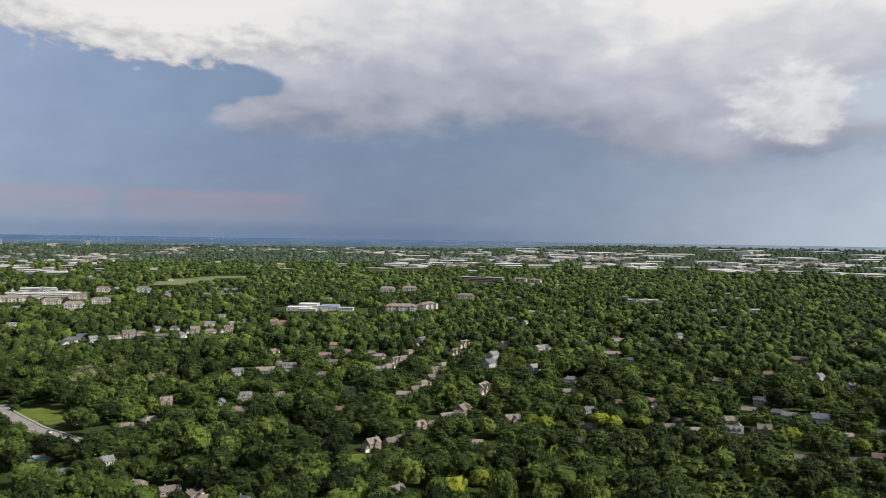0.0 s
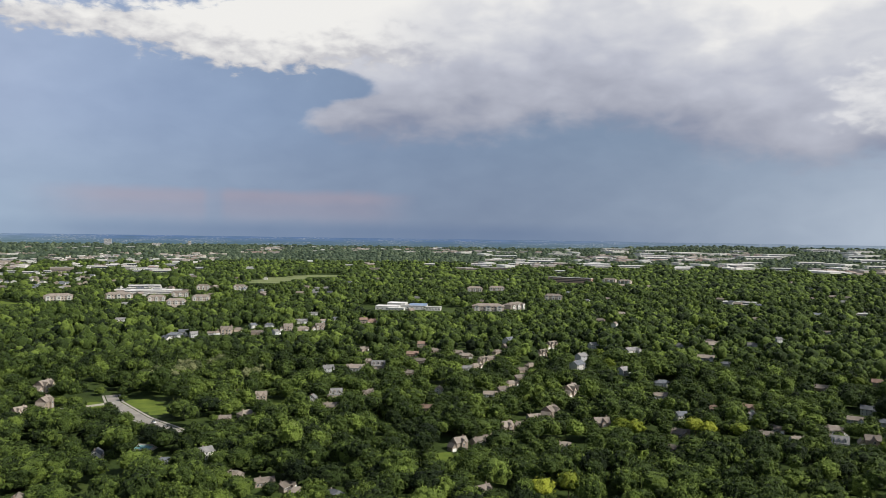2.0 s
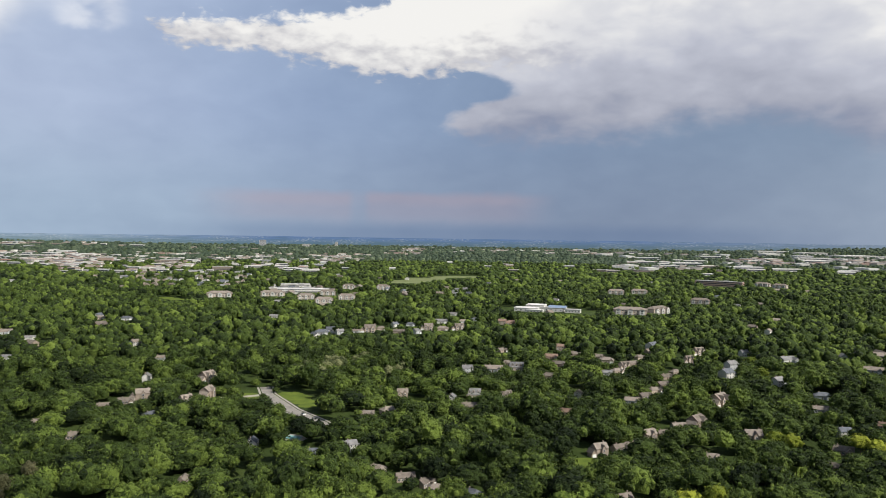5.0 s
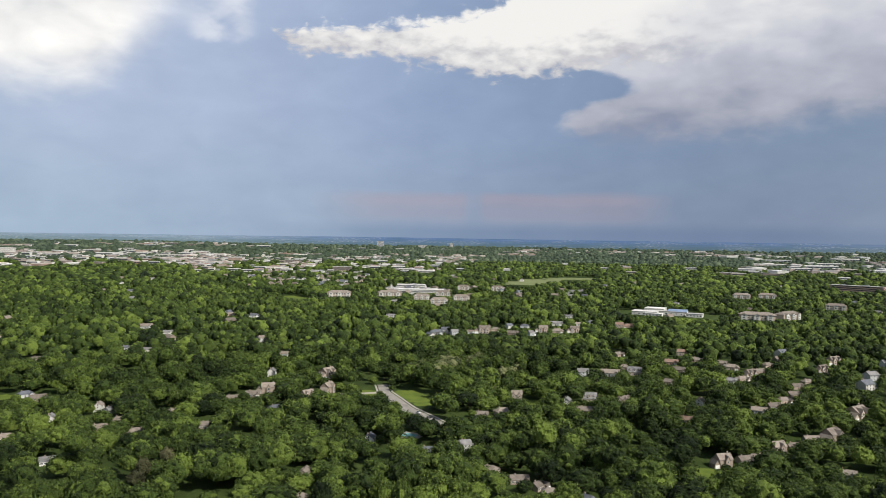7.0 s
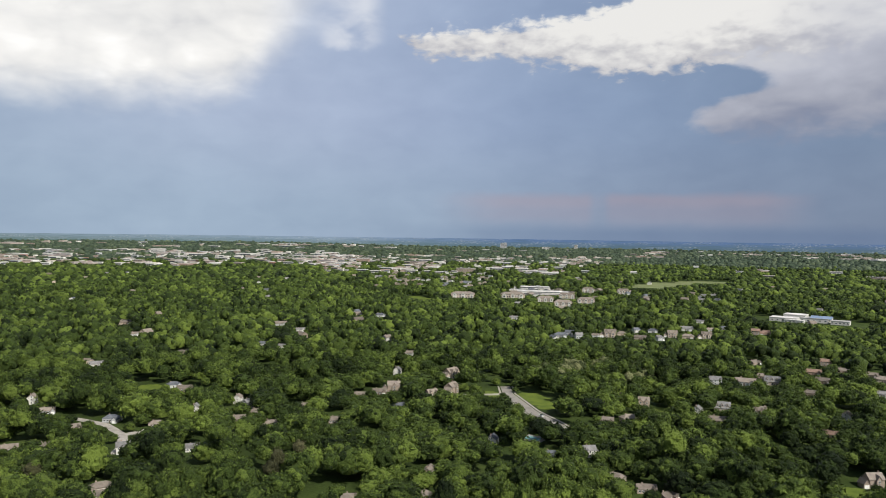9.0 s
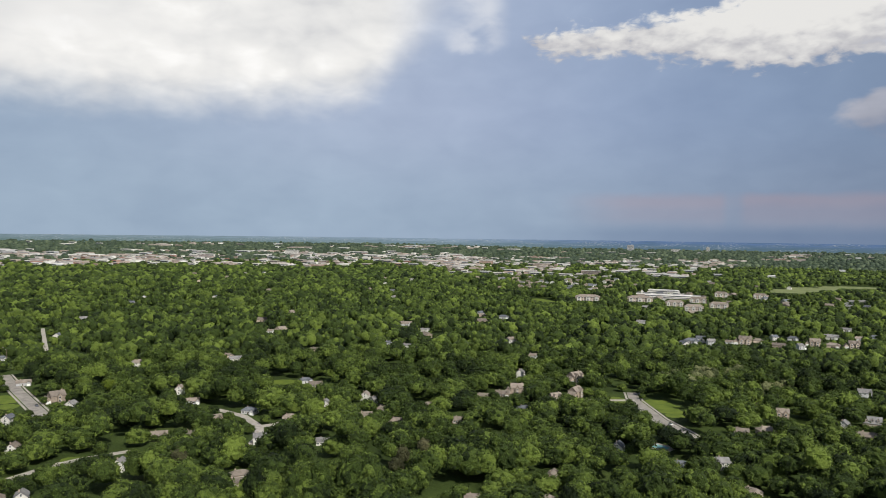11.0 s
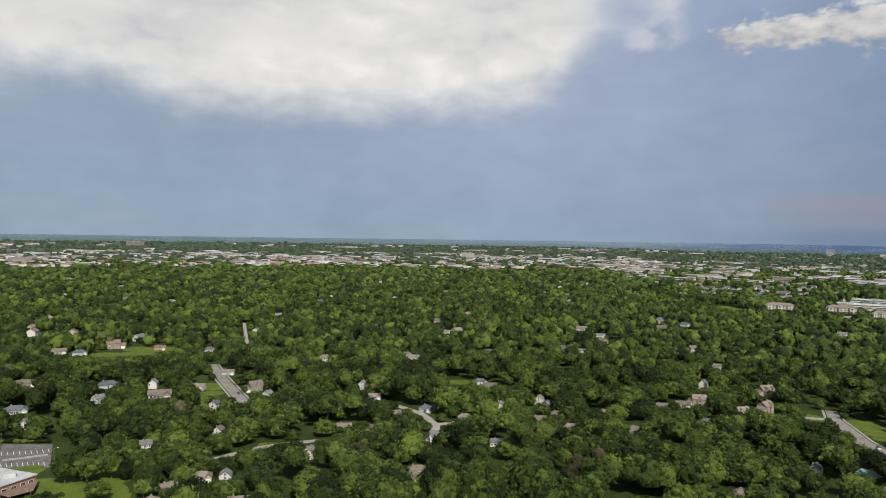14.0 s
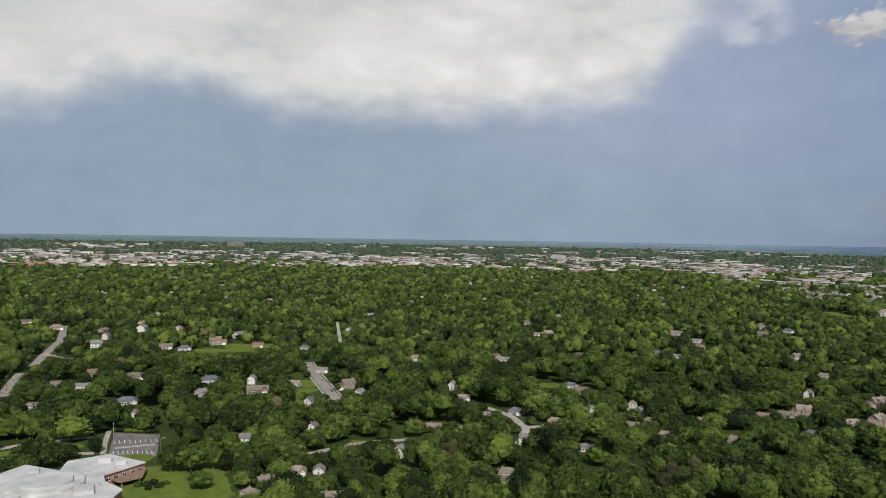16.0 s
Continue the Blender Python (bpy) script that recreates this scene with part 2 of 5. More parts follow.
def masonry(name, brick_a, brick_b, joint):
    def build(n, s):
        b = n.add("ShaderNodeTexBrick")
        n.link(n.add("ShaderNodeTexCoord").outputs["Object"], b.inputs["Vector"])
        for key, v in (("Color1", (*brick_a, 1)), ("Color2", (*brick_b, 1)), ("Mortar", (*joint, 1)), ("Scale", 4.0)):
            b.inputs[key].default_value = v
        n.link(n.mix(n.step(n.noise(spots(n), 0.7, 4), 0.35, 0.7, 0.0, 0.35), b.outputs[0], joint), s.inputs["Base Color"])
        s.inputs["Roughness"].default_value = 0.9
    return material(name, build)


roof_tan = shingle("tan_shingles", (0.15, 0.127, 0.108), (0.25, 0.215, 0.182))
roof_brown = shingle("brown_shingles", (0.115, 0.097, 0.083), (0.20, 0.172, 0.145))
roof_grey = shingle("grey_shingles", (0.125, 0.124, 0.125), (0.23, 0.225, 0.222))
roof_dark = shingle("slate_grey_shingles", (0.07, 0.078, 0.09), (0.14, 0.15, 0.17))
roof_red = shingle("red_brown_shingles", (0.15, 0.10, 0.08), (0.24, 0.165, 0.13))
siding_white = weathered("white_siding", (0.46, 0.45, 0.42), (0.62, 0.61, 0.58), 0.8, 7.0, 0.6, 0.01, by_object=0.08)
siding_cream = weathered("cream_stucco", (0.37, 0.30, 0.245), (0.50, 0.42, 0.35), 0.8, 7.0, 0.85, 0.01, by_object=0.1)
siding_tan = weathered("tan_siding", (0.23, 0.185, 0.15), (0.34, 0.285, 0.235), 0.8, 7.0, 0.8, 0.01, by_object=0.12)
siding_grey = weathered("grey_siding", (0.34, 0.35, 0.36), (0.48, 0.49, 0.50), 0.8, 7.0, 0.7, 0.01, by_object=0.1)
brick_red = masonry("red_brick", (0.30, 0.12, 0.08), (0.36, 0.16, 0.11), (0.34, 0.25, 0.20))
brick_tan = masonry("tan_brick", (0.26, 0.19, 0.15), (0.32, 0.24, 0.19), (0.34, 0.28, 0.24))
yard = weathered("yard_paving", (0.17, 0.165, 0.155), (0.33, 0.32, 0.30), 0.02, 0.2, 0.9, 0.0)
trim_white = weathered("white_trim", (0.66, 0.66, 0.64), (0.80, 0.80, 0.78), 1.0, 8.0, 0.5, 0.0)
concrete = weathered("concrete", (0.25, 0.235, 0.21), (0.42, 0.39, 0.35), 0.25, 3.0, 0.9, 0.02)
asphalt = weathered("asphalt", (0.17, 0.16, 0.145), (0.33, 0.305, 0.275), 0.15, 3.0, 0.9, 0.02)
asphalt_dark = weathered("dark_asphalt", (0.09, 0.088, 0.088), (0.20, 0.195, 0.19), 0.2, 2.0, 0.9, 0.02)
mown = weathered("mown_grass", (0.07, 0.105, 0.02), (0.135, 0.175, 0.03), 0.12, 2.2, 0.9, 0.05, shine=0.1)
meadow = weathered("dry_meadow", (0.12, 0.15, 0.06), (0.19, 0.21, 0.10), 0.03, 1.0, 0.9, 0.05, shine=0.1)
roof_membrane = weathered("white_roof_membrane", (0.33, 0.34, 0.35), (0.56, 0.56, 0.56), 0.09, 2.0, 0.6, 0.01)
roof_white = weathered("white_flat_roof", (0.34, 0.33, 0.32), (0.74, 0.72, 0.69), 0.05, 1.0, 0.7, 0.0)
roof_gravel = weathered("grey_roof_gravel", (0.30, 0.29, 0.28), (0.44, 0.43, 0.41), 0.1, 2.0, 0.9, 0.02)
water_blue = weathered("pool_water", (0.20, 0.44, 0.46), (0.34, 0.60, 0.60), 0.4, 3.0, 0.1, 0.01, shine=0.5)
metal_grey = weathered("galvanised_steel", (0.35, 0.35, 0.35), (0.5, 0.5, 0.5), 2.0, 12.0, 0.45, 0.0, metal=0.7)
shrub_leaf = foliage("shrub_leaves", LEAF_DARK, LEAF_MID, LEAF_BRIGHT, "object", 1.6)


def dark_glass(n, s):
    n.link(n.mix(n.step(n.noise(spots(n), 0.4, 2), 0.4, 0.7), (0.03, 0.035, 0.045), (0.09, 0.10, 0.12)), s.inputs["Base Color"])
    s.inputs["Roughness"].default_value, s.inputs["Specular IOR Level"].default_value = 0.08, 0.6


glass = material("window_glass", dark_glass)

# ---- ground ----
def ease(v, low, high):
    u = np.clip((np.asarray(v, float) - low) / (high - low), 0, 1)
    return u * u * (3 - 2 * u)


def rise_of(x, y):
    """Height of the land: level round the lookout, then climbing gently to a far ridge that dips in the north."""
    x, y = np.asarray(x, float), np.asarray(y, float)
    heading = np.degrees(np.arctan2(-x, y))
    ridge = 72.0 - 34.0 * ease(heading, -14, 0) + 14.0 * ease(heading, 33, 50)
    return ridge * np.clip((np.hypot(x, y) - 2200) / 2700, 0, None) ** 1.5


def part(name, bm, mat, parent=None, label="", smooth=False):
    mesh = bpy.data.meshes.new(name)
    bm.to_mesh(mesh)
    bm.free()
    mesh.materials.append(mat)
    if smooth:
        mesh.polygons.foreach_set("use_smooth", [True] * len(mesh.polygons))
    ob = new(name, mesh)
    ob.parent = parent
    return tagged(ob, label) if label else ob


def bulk(name, verts, faces, mat, tint=None, smooth=False):
    """One large mesh from arrays of corners and triangles."""
    mesh = bpy.data.meshes.new(name)
    mesh.vertices.add(len(verts))
    mesh.vertices.foreach_set("co", np.ascontiguousarray(verts, dtype=np.float32).ravel())
    k = faces.shape[1]
    mesh.loops.add(faces.size)
    mesh.loops.foreach_set("vertex_index", np.ascontiguousarray(faces, dtype=np.int32).ravel())
    mesh.polygons.add(len(faces))
    mesh.polygons.foreach_set("loop_start", np.arange(0, faces.size, k, dtype=np.int32))
    mesh.polygons.foreach_set("use_smooth", np.full(len(faces), smooth))
    if tint is not None:
        mesh.attributes.new("tint", "FLOAT", "POINT").data.foreach_set("value", np.ascontiguousarray(tint, dtype=np.float32))
    mesh.update(calc_edges=True)
    mesh.materials.append(mat)
    return new(name, mesh)


def ground_material():
    def build(n, s):
        where = spots(n)
        f = n.math("ADD", n.math("MULTIPLY", n.noise(where, 0.02, 5), 0.6), n.math("MULTIPLY", n.noise(where, 0.6, 4), 0.4))
        colour = n.ramp(f, [(0.3, (0.018, 0.028, 0.009)), (0.5, (0.036, 0.056, 0.014)), (0.64, (0.06, 0.085, 0.022)), (0.75, (0.085, 0.085, 0.04))])
        n.link(colour, s.inputs["Base Color"])
        s.inputs["Roughness"].default_value, s.inputs["Specular IOR Level"].default_value = 0.9, 0.1
        bump(n, s, n.noise(where, 2.5, 4), 0.6, 0.2)
    return material("grass_and_soil", build)


def make_ground():
    rings = np.concatenate([[20], np.linspace(120, 2200, 14), np.linspace(2350, 4980, 22)])
    turns = np.linspace(0, 2 * np.pi, 97)[:-1]
    verts = [(0.0, 0.0, 0.0)] + [(-r * math.sin(t), r * math.cos(t), float(rise_of(-r * math.sin(t), r * math.cos(t)))) for r in rings for t in turns]
    m = len(turns)
    faces = [(0, 1 + j, 1 + (j + 1) % m) for j in range(m)]
    for i in range(len(rings) - 1):
        for j in range(m):
            a, b = 1 + i * m + j, 1 + i * m + (j + 1) % m
            faces += [(a, b + m, b), (a, a + m, b + m)]
    ground = bulk("ground", np.array(verts), np.array(faces)[:, ::-1], ground_material(), smooth=True)
    return tagged(ground, "green grassy land under trees, rising gently far off", "ground", kind="structure")


make_ground()


def make_far_hills():
    """The last ridges, behind everything else: a glowing backdrop, blue haze painted in."""
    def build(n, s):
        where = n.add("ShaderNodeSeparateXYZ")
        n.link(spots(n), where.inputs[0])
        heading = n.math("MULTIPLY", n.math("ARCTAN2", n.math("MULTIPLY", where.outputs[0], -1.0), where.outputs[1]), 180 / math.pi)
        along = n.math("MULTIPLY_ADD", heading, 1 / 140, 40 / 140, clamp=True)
        # haze put into the colour: greenish at the foot, bluer and paler above
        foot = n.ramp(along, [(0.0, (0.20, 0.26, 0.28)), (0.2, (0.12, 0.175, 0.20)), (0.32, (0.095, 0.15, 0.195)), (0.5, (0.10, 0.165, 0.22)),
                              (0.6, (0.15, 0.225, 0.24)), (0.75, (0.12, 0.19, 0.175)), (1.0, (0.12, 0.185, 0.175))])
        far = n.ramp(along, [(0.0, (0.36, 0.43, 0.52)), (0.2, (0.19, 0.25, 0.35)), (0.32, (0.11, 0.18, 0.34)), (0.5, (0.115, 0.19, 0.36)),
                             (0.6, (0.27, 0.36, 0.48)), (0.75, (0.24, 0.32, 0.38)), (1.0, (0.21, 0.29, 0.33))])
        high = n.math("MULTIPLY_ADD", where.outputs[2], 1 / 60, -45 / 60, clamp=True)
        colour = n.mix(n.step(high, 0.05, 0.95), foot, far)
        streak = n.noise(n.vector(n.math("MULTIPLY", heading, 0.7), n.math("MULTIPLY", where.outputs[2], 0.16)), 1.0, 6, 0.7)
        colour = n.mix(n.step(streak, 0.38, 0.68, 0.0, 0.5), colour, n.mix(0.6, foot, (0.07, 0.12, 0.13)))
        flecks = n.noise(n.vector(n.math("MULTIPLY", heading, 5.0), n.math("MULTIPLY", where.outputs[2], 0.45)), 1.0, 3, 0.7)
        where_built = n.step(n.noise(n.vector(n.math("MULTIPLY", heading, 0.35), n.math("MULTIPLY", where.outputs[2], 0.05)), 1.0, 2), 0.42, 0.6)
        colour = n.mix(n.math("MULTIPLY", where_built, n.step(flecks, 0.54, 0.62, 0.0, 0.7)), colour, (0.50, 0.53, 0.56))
        # unlit: the backdrop gives off its painted colour by itself
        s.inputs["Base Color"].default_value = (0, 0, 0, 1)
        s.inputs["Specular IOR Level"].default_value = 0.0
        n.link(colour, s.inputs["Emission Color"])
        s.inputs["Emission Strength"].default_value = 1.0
    local = np.random.default_rng(3)
    count, verts = 360, []
    bend = np.cumsum(local.normal(0, 0.5, count))
    bend -= np.linspace(bend[0], bend[-1], count)
    for j in range(count):
        t = 2 * math.pi * j / count
        for r, z in ((4960, -30.0), (4960, 100.0 + 0.8 * bend[j]), (4990, 101.0 + 0.8 * bend[j])):
            verts.append((-r * math.sin(t), r * math.cos(t), z))
    faces = []
    for j in range(count):
        a, b = 3 * j, 3 * ((j + 1) % count)
        faces += [(a, b, b + 1), (a, b + 1, a + 1), (a + 1, b + 1, b + 2), (a + 1, b + 2, a + 2)]
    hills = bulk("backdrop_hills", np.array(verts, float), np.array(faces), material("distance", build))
    tagged(hills, "glowing backdrop of distant wooded ridges, blue-grey haze painted in", "hills", kind="structure")


make_far_hills()

# ---- where the houses stand: x, y, turn, size, kind ----
NORTH_STREET_1 = [(-190, 519, 20, 0.83, 'T'), (-182, 471, 51, 1.09, 'B'), (-192, 457, 23, 0.86, 'B'), (-152, 518, 96, 0.75, 'W'), (-141, 538, 15, 1.09, 'D'), (-117, 541, 12, 0.90, 'T'), (-134, 502, 20, 1.14, 'B'), (-142, 351, 2, 0.75, 'B'), (-124, 344, 30, 0.81, 'B'), (-113, 340, 78, 0.75, 'B'), (-104, 333, 17, 0.75, 'B'), (-87, 332, -20, 0.75, 'G'), (-170, 381, 44, 0.75, 'W'), (-185, 366, 27, 0.75, 'G'), (-540, 944, 30, 1.13, 'G')]
NORTH_STREET_2 = [(-402, 815, 26, 1.35, 'G'), (-380, 818, 45, 0.95, 'G'), (-370, 843, 24, 0.85, 'W'), (-356, 854, 23, 1.35, 'T'), (-352, 880, 32, 0.99, 'B'), (-347, 914, 61, 0.90, 'G'), (-320, 858, 20, 1.16, 'B'), (-332, 934, 20, 1.03, 'G'), (-304, 981, 17, 1.35, 'G'), (-297, 904, 18, 1.10, 'T'), (-279, 906, 17, 1.21, 'B'), (-261, 919, 26, 1.11, 'T'), (-299, 861, 69, 0.81, 'G'), (-317, 1081, 16, 1.04, 'G')]
NORTH_STREET_3 = [(-269, 1027, 15, 0.86, 'G'), (-279, 998, 46, 0.87, 'G'), (-223, 999, 13, 1.12, 'R'), (-213, 1014, 32, 1.03, 'R'), (-171, 760, 73, 0.93, 'B'), (-148, 688, 12, 0.75, 'B'), (-152, 649, 13, 1.35, 'G'), (-172, 633, 25, 0.99, 'G'), (-134, 662, 11, 1.09, 'D'), (-101, 699, 8, 1.06, 'B'), (-115, 739, 9, 1.04, 'R'), (-115, 798, 8, 0.75, 'R'), (-95, 767, 17, 0.81, 'B'), (-72, 758, 5, 0.79, 'B'), (-61, 737, 5, 1.11, 'B'), (-101, 637, 9, 0.75, 'B')]
NORTH_STREET_4 = [(-24, 816, 47, 0.76, 'B'), (-32, 770, 47, 0.77, 'B'), (-37, 729, 48, 0.82, 'B'), (-43, 704, 48, 0.79, 'T'), (-48, 682, 49, 0.85, 'B'), (25, 821, 38, 1.01, 'T'), (14, 763, 44, 0.86, 'T'), (2, 695, 45, 0.87, 'B'), (-6, 670, 45, 0.84, 'B'), (-8, 634, 46, 0.79, 'B'), (-14, 606, 46, 0.76, 'B'), (-20, 582, 47, 0.80, 'B'), (-28, 562, 3, 0.78, 'W'), (-67, 561, 87, 0.75, 'W')]
NORTH_STREET_5 = [(-56, 669, 5, 0.75, 'W'), (-69, 510, 8, 0.89, 'R'), (-38, 421, 40, 0.87, 'T'), (-28, 433, 44, 0.75, 'B'), (-22, 441, 43, 0.75, 'B'), (-13, 462, 42, 0.75, 'T'), (-5, 474, 41, 0.75, 'B'), (4, 496, 30, 0.75, 'G'), (15, 505, 58, 1.20, 'T'), (32, 577, 57, 1.22, 'T'), (44, 693, 51, 1.26, 'G'), (51, 744, 46, 1.14, 'G'), (107, 808, 37, 1.35, 'G'), (83, 672, 43, 1.12, 'G'), (46, 479, 14, 1.07, 'T')]
NORTH_STREET_6 = [(109, 630, 0, 1.04, 'G'), (99, 580, 10, 0.90, 'W'), (101, 511, 19, 0.81, 'G'), (92, 470, -11, 1.11, 'B'), (82, 435, -11, 0.75, 'B'), (128, 534, -13, 0.75, 'R'), (154, 551, -16, 0.75, 'R'), (147, 517, 44, 0.75, 'W'), (175, 771, -13, 1.35, 'G'), (186, 739, -14, 0.75, 'W'), (251, 883, -16, 0.85, 'G'), (115, 1037, 64, 0.94, 'W'), (69, 830, 35, 0.92, 'G')]
NORTH_STREET_7 = [(233, 633, -20, 1.09, 'B'), (190, 494, 14, 1.22, 'B'), (160, 467, 11, 0.77, 'G'), (181, 461, -21, 1.03, 'D'), (201, 465, -13, 0.94, 'T'), (234, 551, -23, 0.76, 'G'), (216, 525, -22, 0.79, 'G'), (233, 519, -24, 0.92, 'W'), (238, 511, -25, 0.75, 'G'), (250, 493, -27, 1.34, 'G'), (250, 458, -9, 0.86, 'B'), (196, 410, -26, 0.94, 'B'), (225, 407, -29, 0.75, 'B'), (239, 407, -30, 0.87, 'R'), (275, 467, -31, 0.75, 'G')]
NORTH_STREET_8 = [(360, 752, -26, 1.35, 'B'), (287, 658, -24, 0.75, 'R'), (329, 653, 33, 0.75, 'W'), (334, 611, 21, 0.75, 'W'), (292, 924, 22, 0.83, 'G'), (384, 1024, -21, 0.88, 'G'), (156, 492, -18, 0.75, 'B'), (144, 476, -17, 0.75, 'G'), (-20, 341, 43, 0.75, 'T'), (20, 431, -3, 0.75, 'G')]
MIDDLE_STREET_1 = [(-651, 367, 61, 0.75, 'B'), (-630, 364, 60, 1.01, 'G'), (-440, 265, 34, 0.97, 'W'), (-407, 274, 56, 0.75, 'B'), (-373, 231, 58, 0.75, 'W'), (-347, 257, 53, 0.75, 'G'), (-326, 191, 70, 0.97, 'B'), (-501, 352, 65, 0.75, 'W'), (-483, 349, 54, 0.90, 'B'), (-421, 348, 130, 0.75, 'W'), (-404, 343, 90, 0.75, 'G'), (-379, 313, 50, 0.97, 'B'), (-384, 333, 49, 0.75, 'B'), (-354, 318, 48, 0.75, 'G'), (-419, 311, 133, 0.75, 'W'), (-783, 498, 58, 0.86, 'W'), (-888, 551, 58, 1.35, 'B'), (-732, 673, 47, 1.35, 'G'), (-616, 541, 49, 0.75, 'W'), (-588, 542, 47, 0.75, 'W')]
MIDDLE_STREET_2 = [(-628, 453, 54, 0.81, 'B'), (-372, 365, 45, 0.75, 'B'), (-329, 350, 43, 0.83, 'B'), (-402, 503, 119, 0.75, 'W'), (-362, 449, 39, 0.93, 'T'), (-363, 433, 40, 0.75, 'B'), (-367, 415, 41, 0.75, 'B'), (-321, 406, 68, 0.75, 'G'), (-323, 445, 66, 0.92, 'T'), (-358, 521, 79, 1.10, 'T'), (-324, 472, 94, 0.98, 'T'), (-221, 303, 116, 0.88, 'B'), (-225, 250, 42, 0.75, 'B'), (-202, 272, 77, 0.75, 'B'), (-223, 367, 111, 0.75, 'G'), (-457, 591, 38, 0.95, 'G'), (-538, 654, 79, 0.94, 'W'), (-670, 648, 46, 0.97, 'G'), (-702, 837, 40, 1.35, 'G'), (-743, 835, 42, 1.03, 'B')]
WEST_STREET_1 = [(-658, 36, 87, 1.14, 'B'), (-630, -3, 90, 0.80, 'W'), (-678, 4, 90, 0.75, 'R'), (-644, -23, 92, 0.97, 'B'), (-570, -33, 93, 0.75, 'G'), (-563, 25, 87, 1.17, 'G'), (-516, 28, 172, 0.75, 'W'), (-623, 89, 97, 1.25, 'W'), (-567, 75, 122, 0.84, 'G'), (-607, 119, 159, 0.75, 'W'), (-569, 116, 78, 1.34, 'B'), (-586, 148, 56, 0.85, 'W'), (-514, 141, 135, 0.84, 'G'), (-636, 185, 74, 0.77, 'W'), (-560, 184, 92, 0.97, 'T'), (-529, 183, 131, 0.81, 'W'), (-433, 81, 79, 0.76, 'W'), (-369, 95, 76, 0.92, 'B'), (-360, 104, 159, 0.75, 'W'), (-361, 78, 103, 0.83, 'B')]
WEST_STREET_2 = [(-344, 68, 34, 0.92, 'B'), (-326, 100, 73, 0.99, 'B'), (-378, 154, 138, 0.75, 'W'), (-444, 124, 144, 0.75, 'W'), (-318, 183, 60, 0.75, 'B'), (-423, 195, 65, 0.75, 'B'), (-528, 259, 144, 0.75, 'W'), (-492, 251, 63, 0.75, 'G'), (-412, 209, 63, 0.75, 'B'), (-657, 282, 107, 0.75, 'W'), (-438, 238, 81, 0.75, 'B'), (-1095, -71, 94, 1.14, 'B'), (-1019, -34, 92, 1.35, 'B'), (-975, 16, 149, 1.16, 'B'), (-910, 18, 159, 1.01, 'W'), (-967, 59, 157, 1.35, 'W'), (-848, 8, 89, 1.18, 'W'), (-818, 72, 85, 1.23, 'B'), (-832, 124, 82, 1.35, 'R'), (-800, 89, 84, 1.12, 'G'), (-801, 163, 79, 0.94, 'R'), (-769, 205, 75, 0.75, 'G')]
HOUSES = (NORTH_STREET_1 + NORTH_STREET_2 + NORTH_STREET_3 + NORTH_STREET_4 + NORTH_STREET_5 + NORTH_STREET_6 + NORTH_STREET_7
          + NORTH_STREET_8 + MIDDLE_STREET_1 + MIDDLE_STREET_2 + WEST_STREET_1 + WEST_STREET_2)

# roads: name, width, points of the centre line
ROADS = [
    ("road", 8.0, [(-303, 517), (-287, 494), (-246, 455), (-219, 436), (-206, 426)]),
    ("side_road", 6.0, [(-312, 470), (-299, 481), (-287, 494)]),
    ("close", 5.4, [(-475, 252), (-461, 255), (-436, 258), (-406, 251), (-385, 238), (-374, 226)]),
    ("drive", 6.0, [(-406, 251), (-404, 262), (-408, 275)]),
    ("street", 8.5, [(-690, 186), (-650, 180), (-615, 175), (-541, 166), (-520, 164)]),
    ("lane", 4.2, [(-990, 309), (-936, 293), (-782, 248)]),
    ("avenue", 5.0, [(-400, 110), (-409, 135), (-410, 150), (-407, 172)]),
    ("highway", 9.0, [(-615, -55), (-665, -53), (-715, -50)]),
    ("far_highway", 8.0, [(-748, -43), (-812, -38), (-864, -32), (-911, -27), (-991, -26), (-1053, -26)]),
    ("school_road", 5.0, [(-468, -60), (-472, -43), (-480, -23), (-479, 3)]),
    ("school_drive", 5.0, [(-450, -60), (-449, -41), (-448, -15), (-445, 4)]),
    ("back_road", 7.0, [(-820, -38), (-790, -24), (-775, -10)]),
]
# mown or open ground: x, y, radius
LAWNS = [(-272, 500, 9), (-262, 491, 10), (-252, 482, 8), (-243, 472, 6), (-300, 488, 6), (-294, 482, 6), (-44, 405, 7), (-177, 516, 7), (-392, 24, 17), (-378, 40, 22), (-362, 24, 16), (-358, 46, 15), (-395, 55, 12),
         (-590, 160, 13), (-565, 152, 9), (-790, 112, 14), (-785, 138, 16), (-802, 165, 16), (-815, 145, 14), (-412, 143, 5),
         (-880, 1150, 14), (-858, 1140, 15), (-836, 1130, 13), (-212, 394, 4), (-515, 340, 10), (-462, -8, 6), (-460, -38, 6), (-425, 22, 9)]
FIELD = [(-640, 1760, 45), (-650, 1850, 55), (-648, 1950, 60), (-615, 2060, 55), (-600, 2150, 50), (-585, 2080, 45)]
FRESH_TREES = [(56, 461), (63, 450), (107, 460), (100, 464), (7, 333), (19, 343), (124, 457), (204, 435), (193, 426), (231, 410), (69, 746), (71, 678), (232, 984), (261, 631), (-549, 215)]
BROWN_TREES = [(-488, 112), (-355, 174), (-859, 116), (-833, 121), (-277, 254), (-701, 26), (-284, 275), (-269, 242)]

# ---- clearings: what the streets, gardens and buildings leave for the trees ----


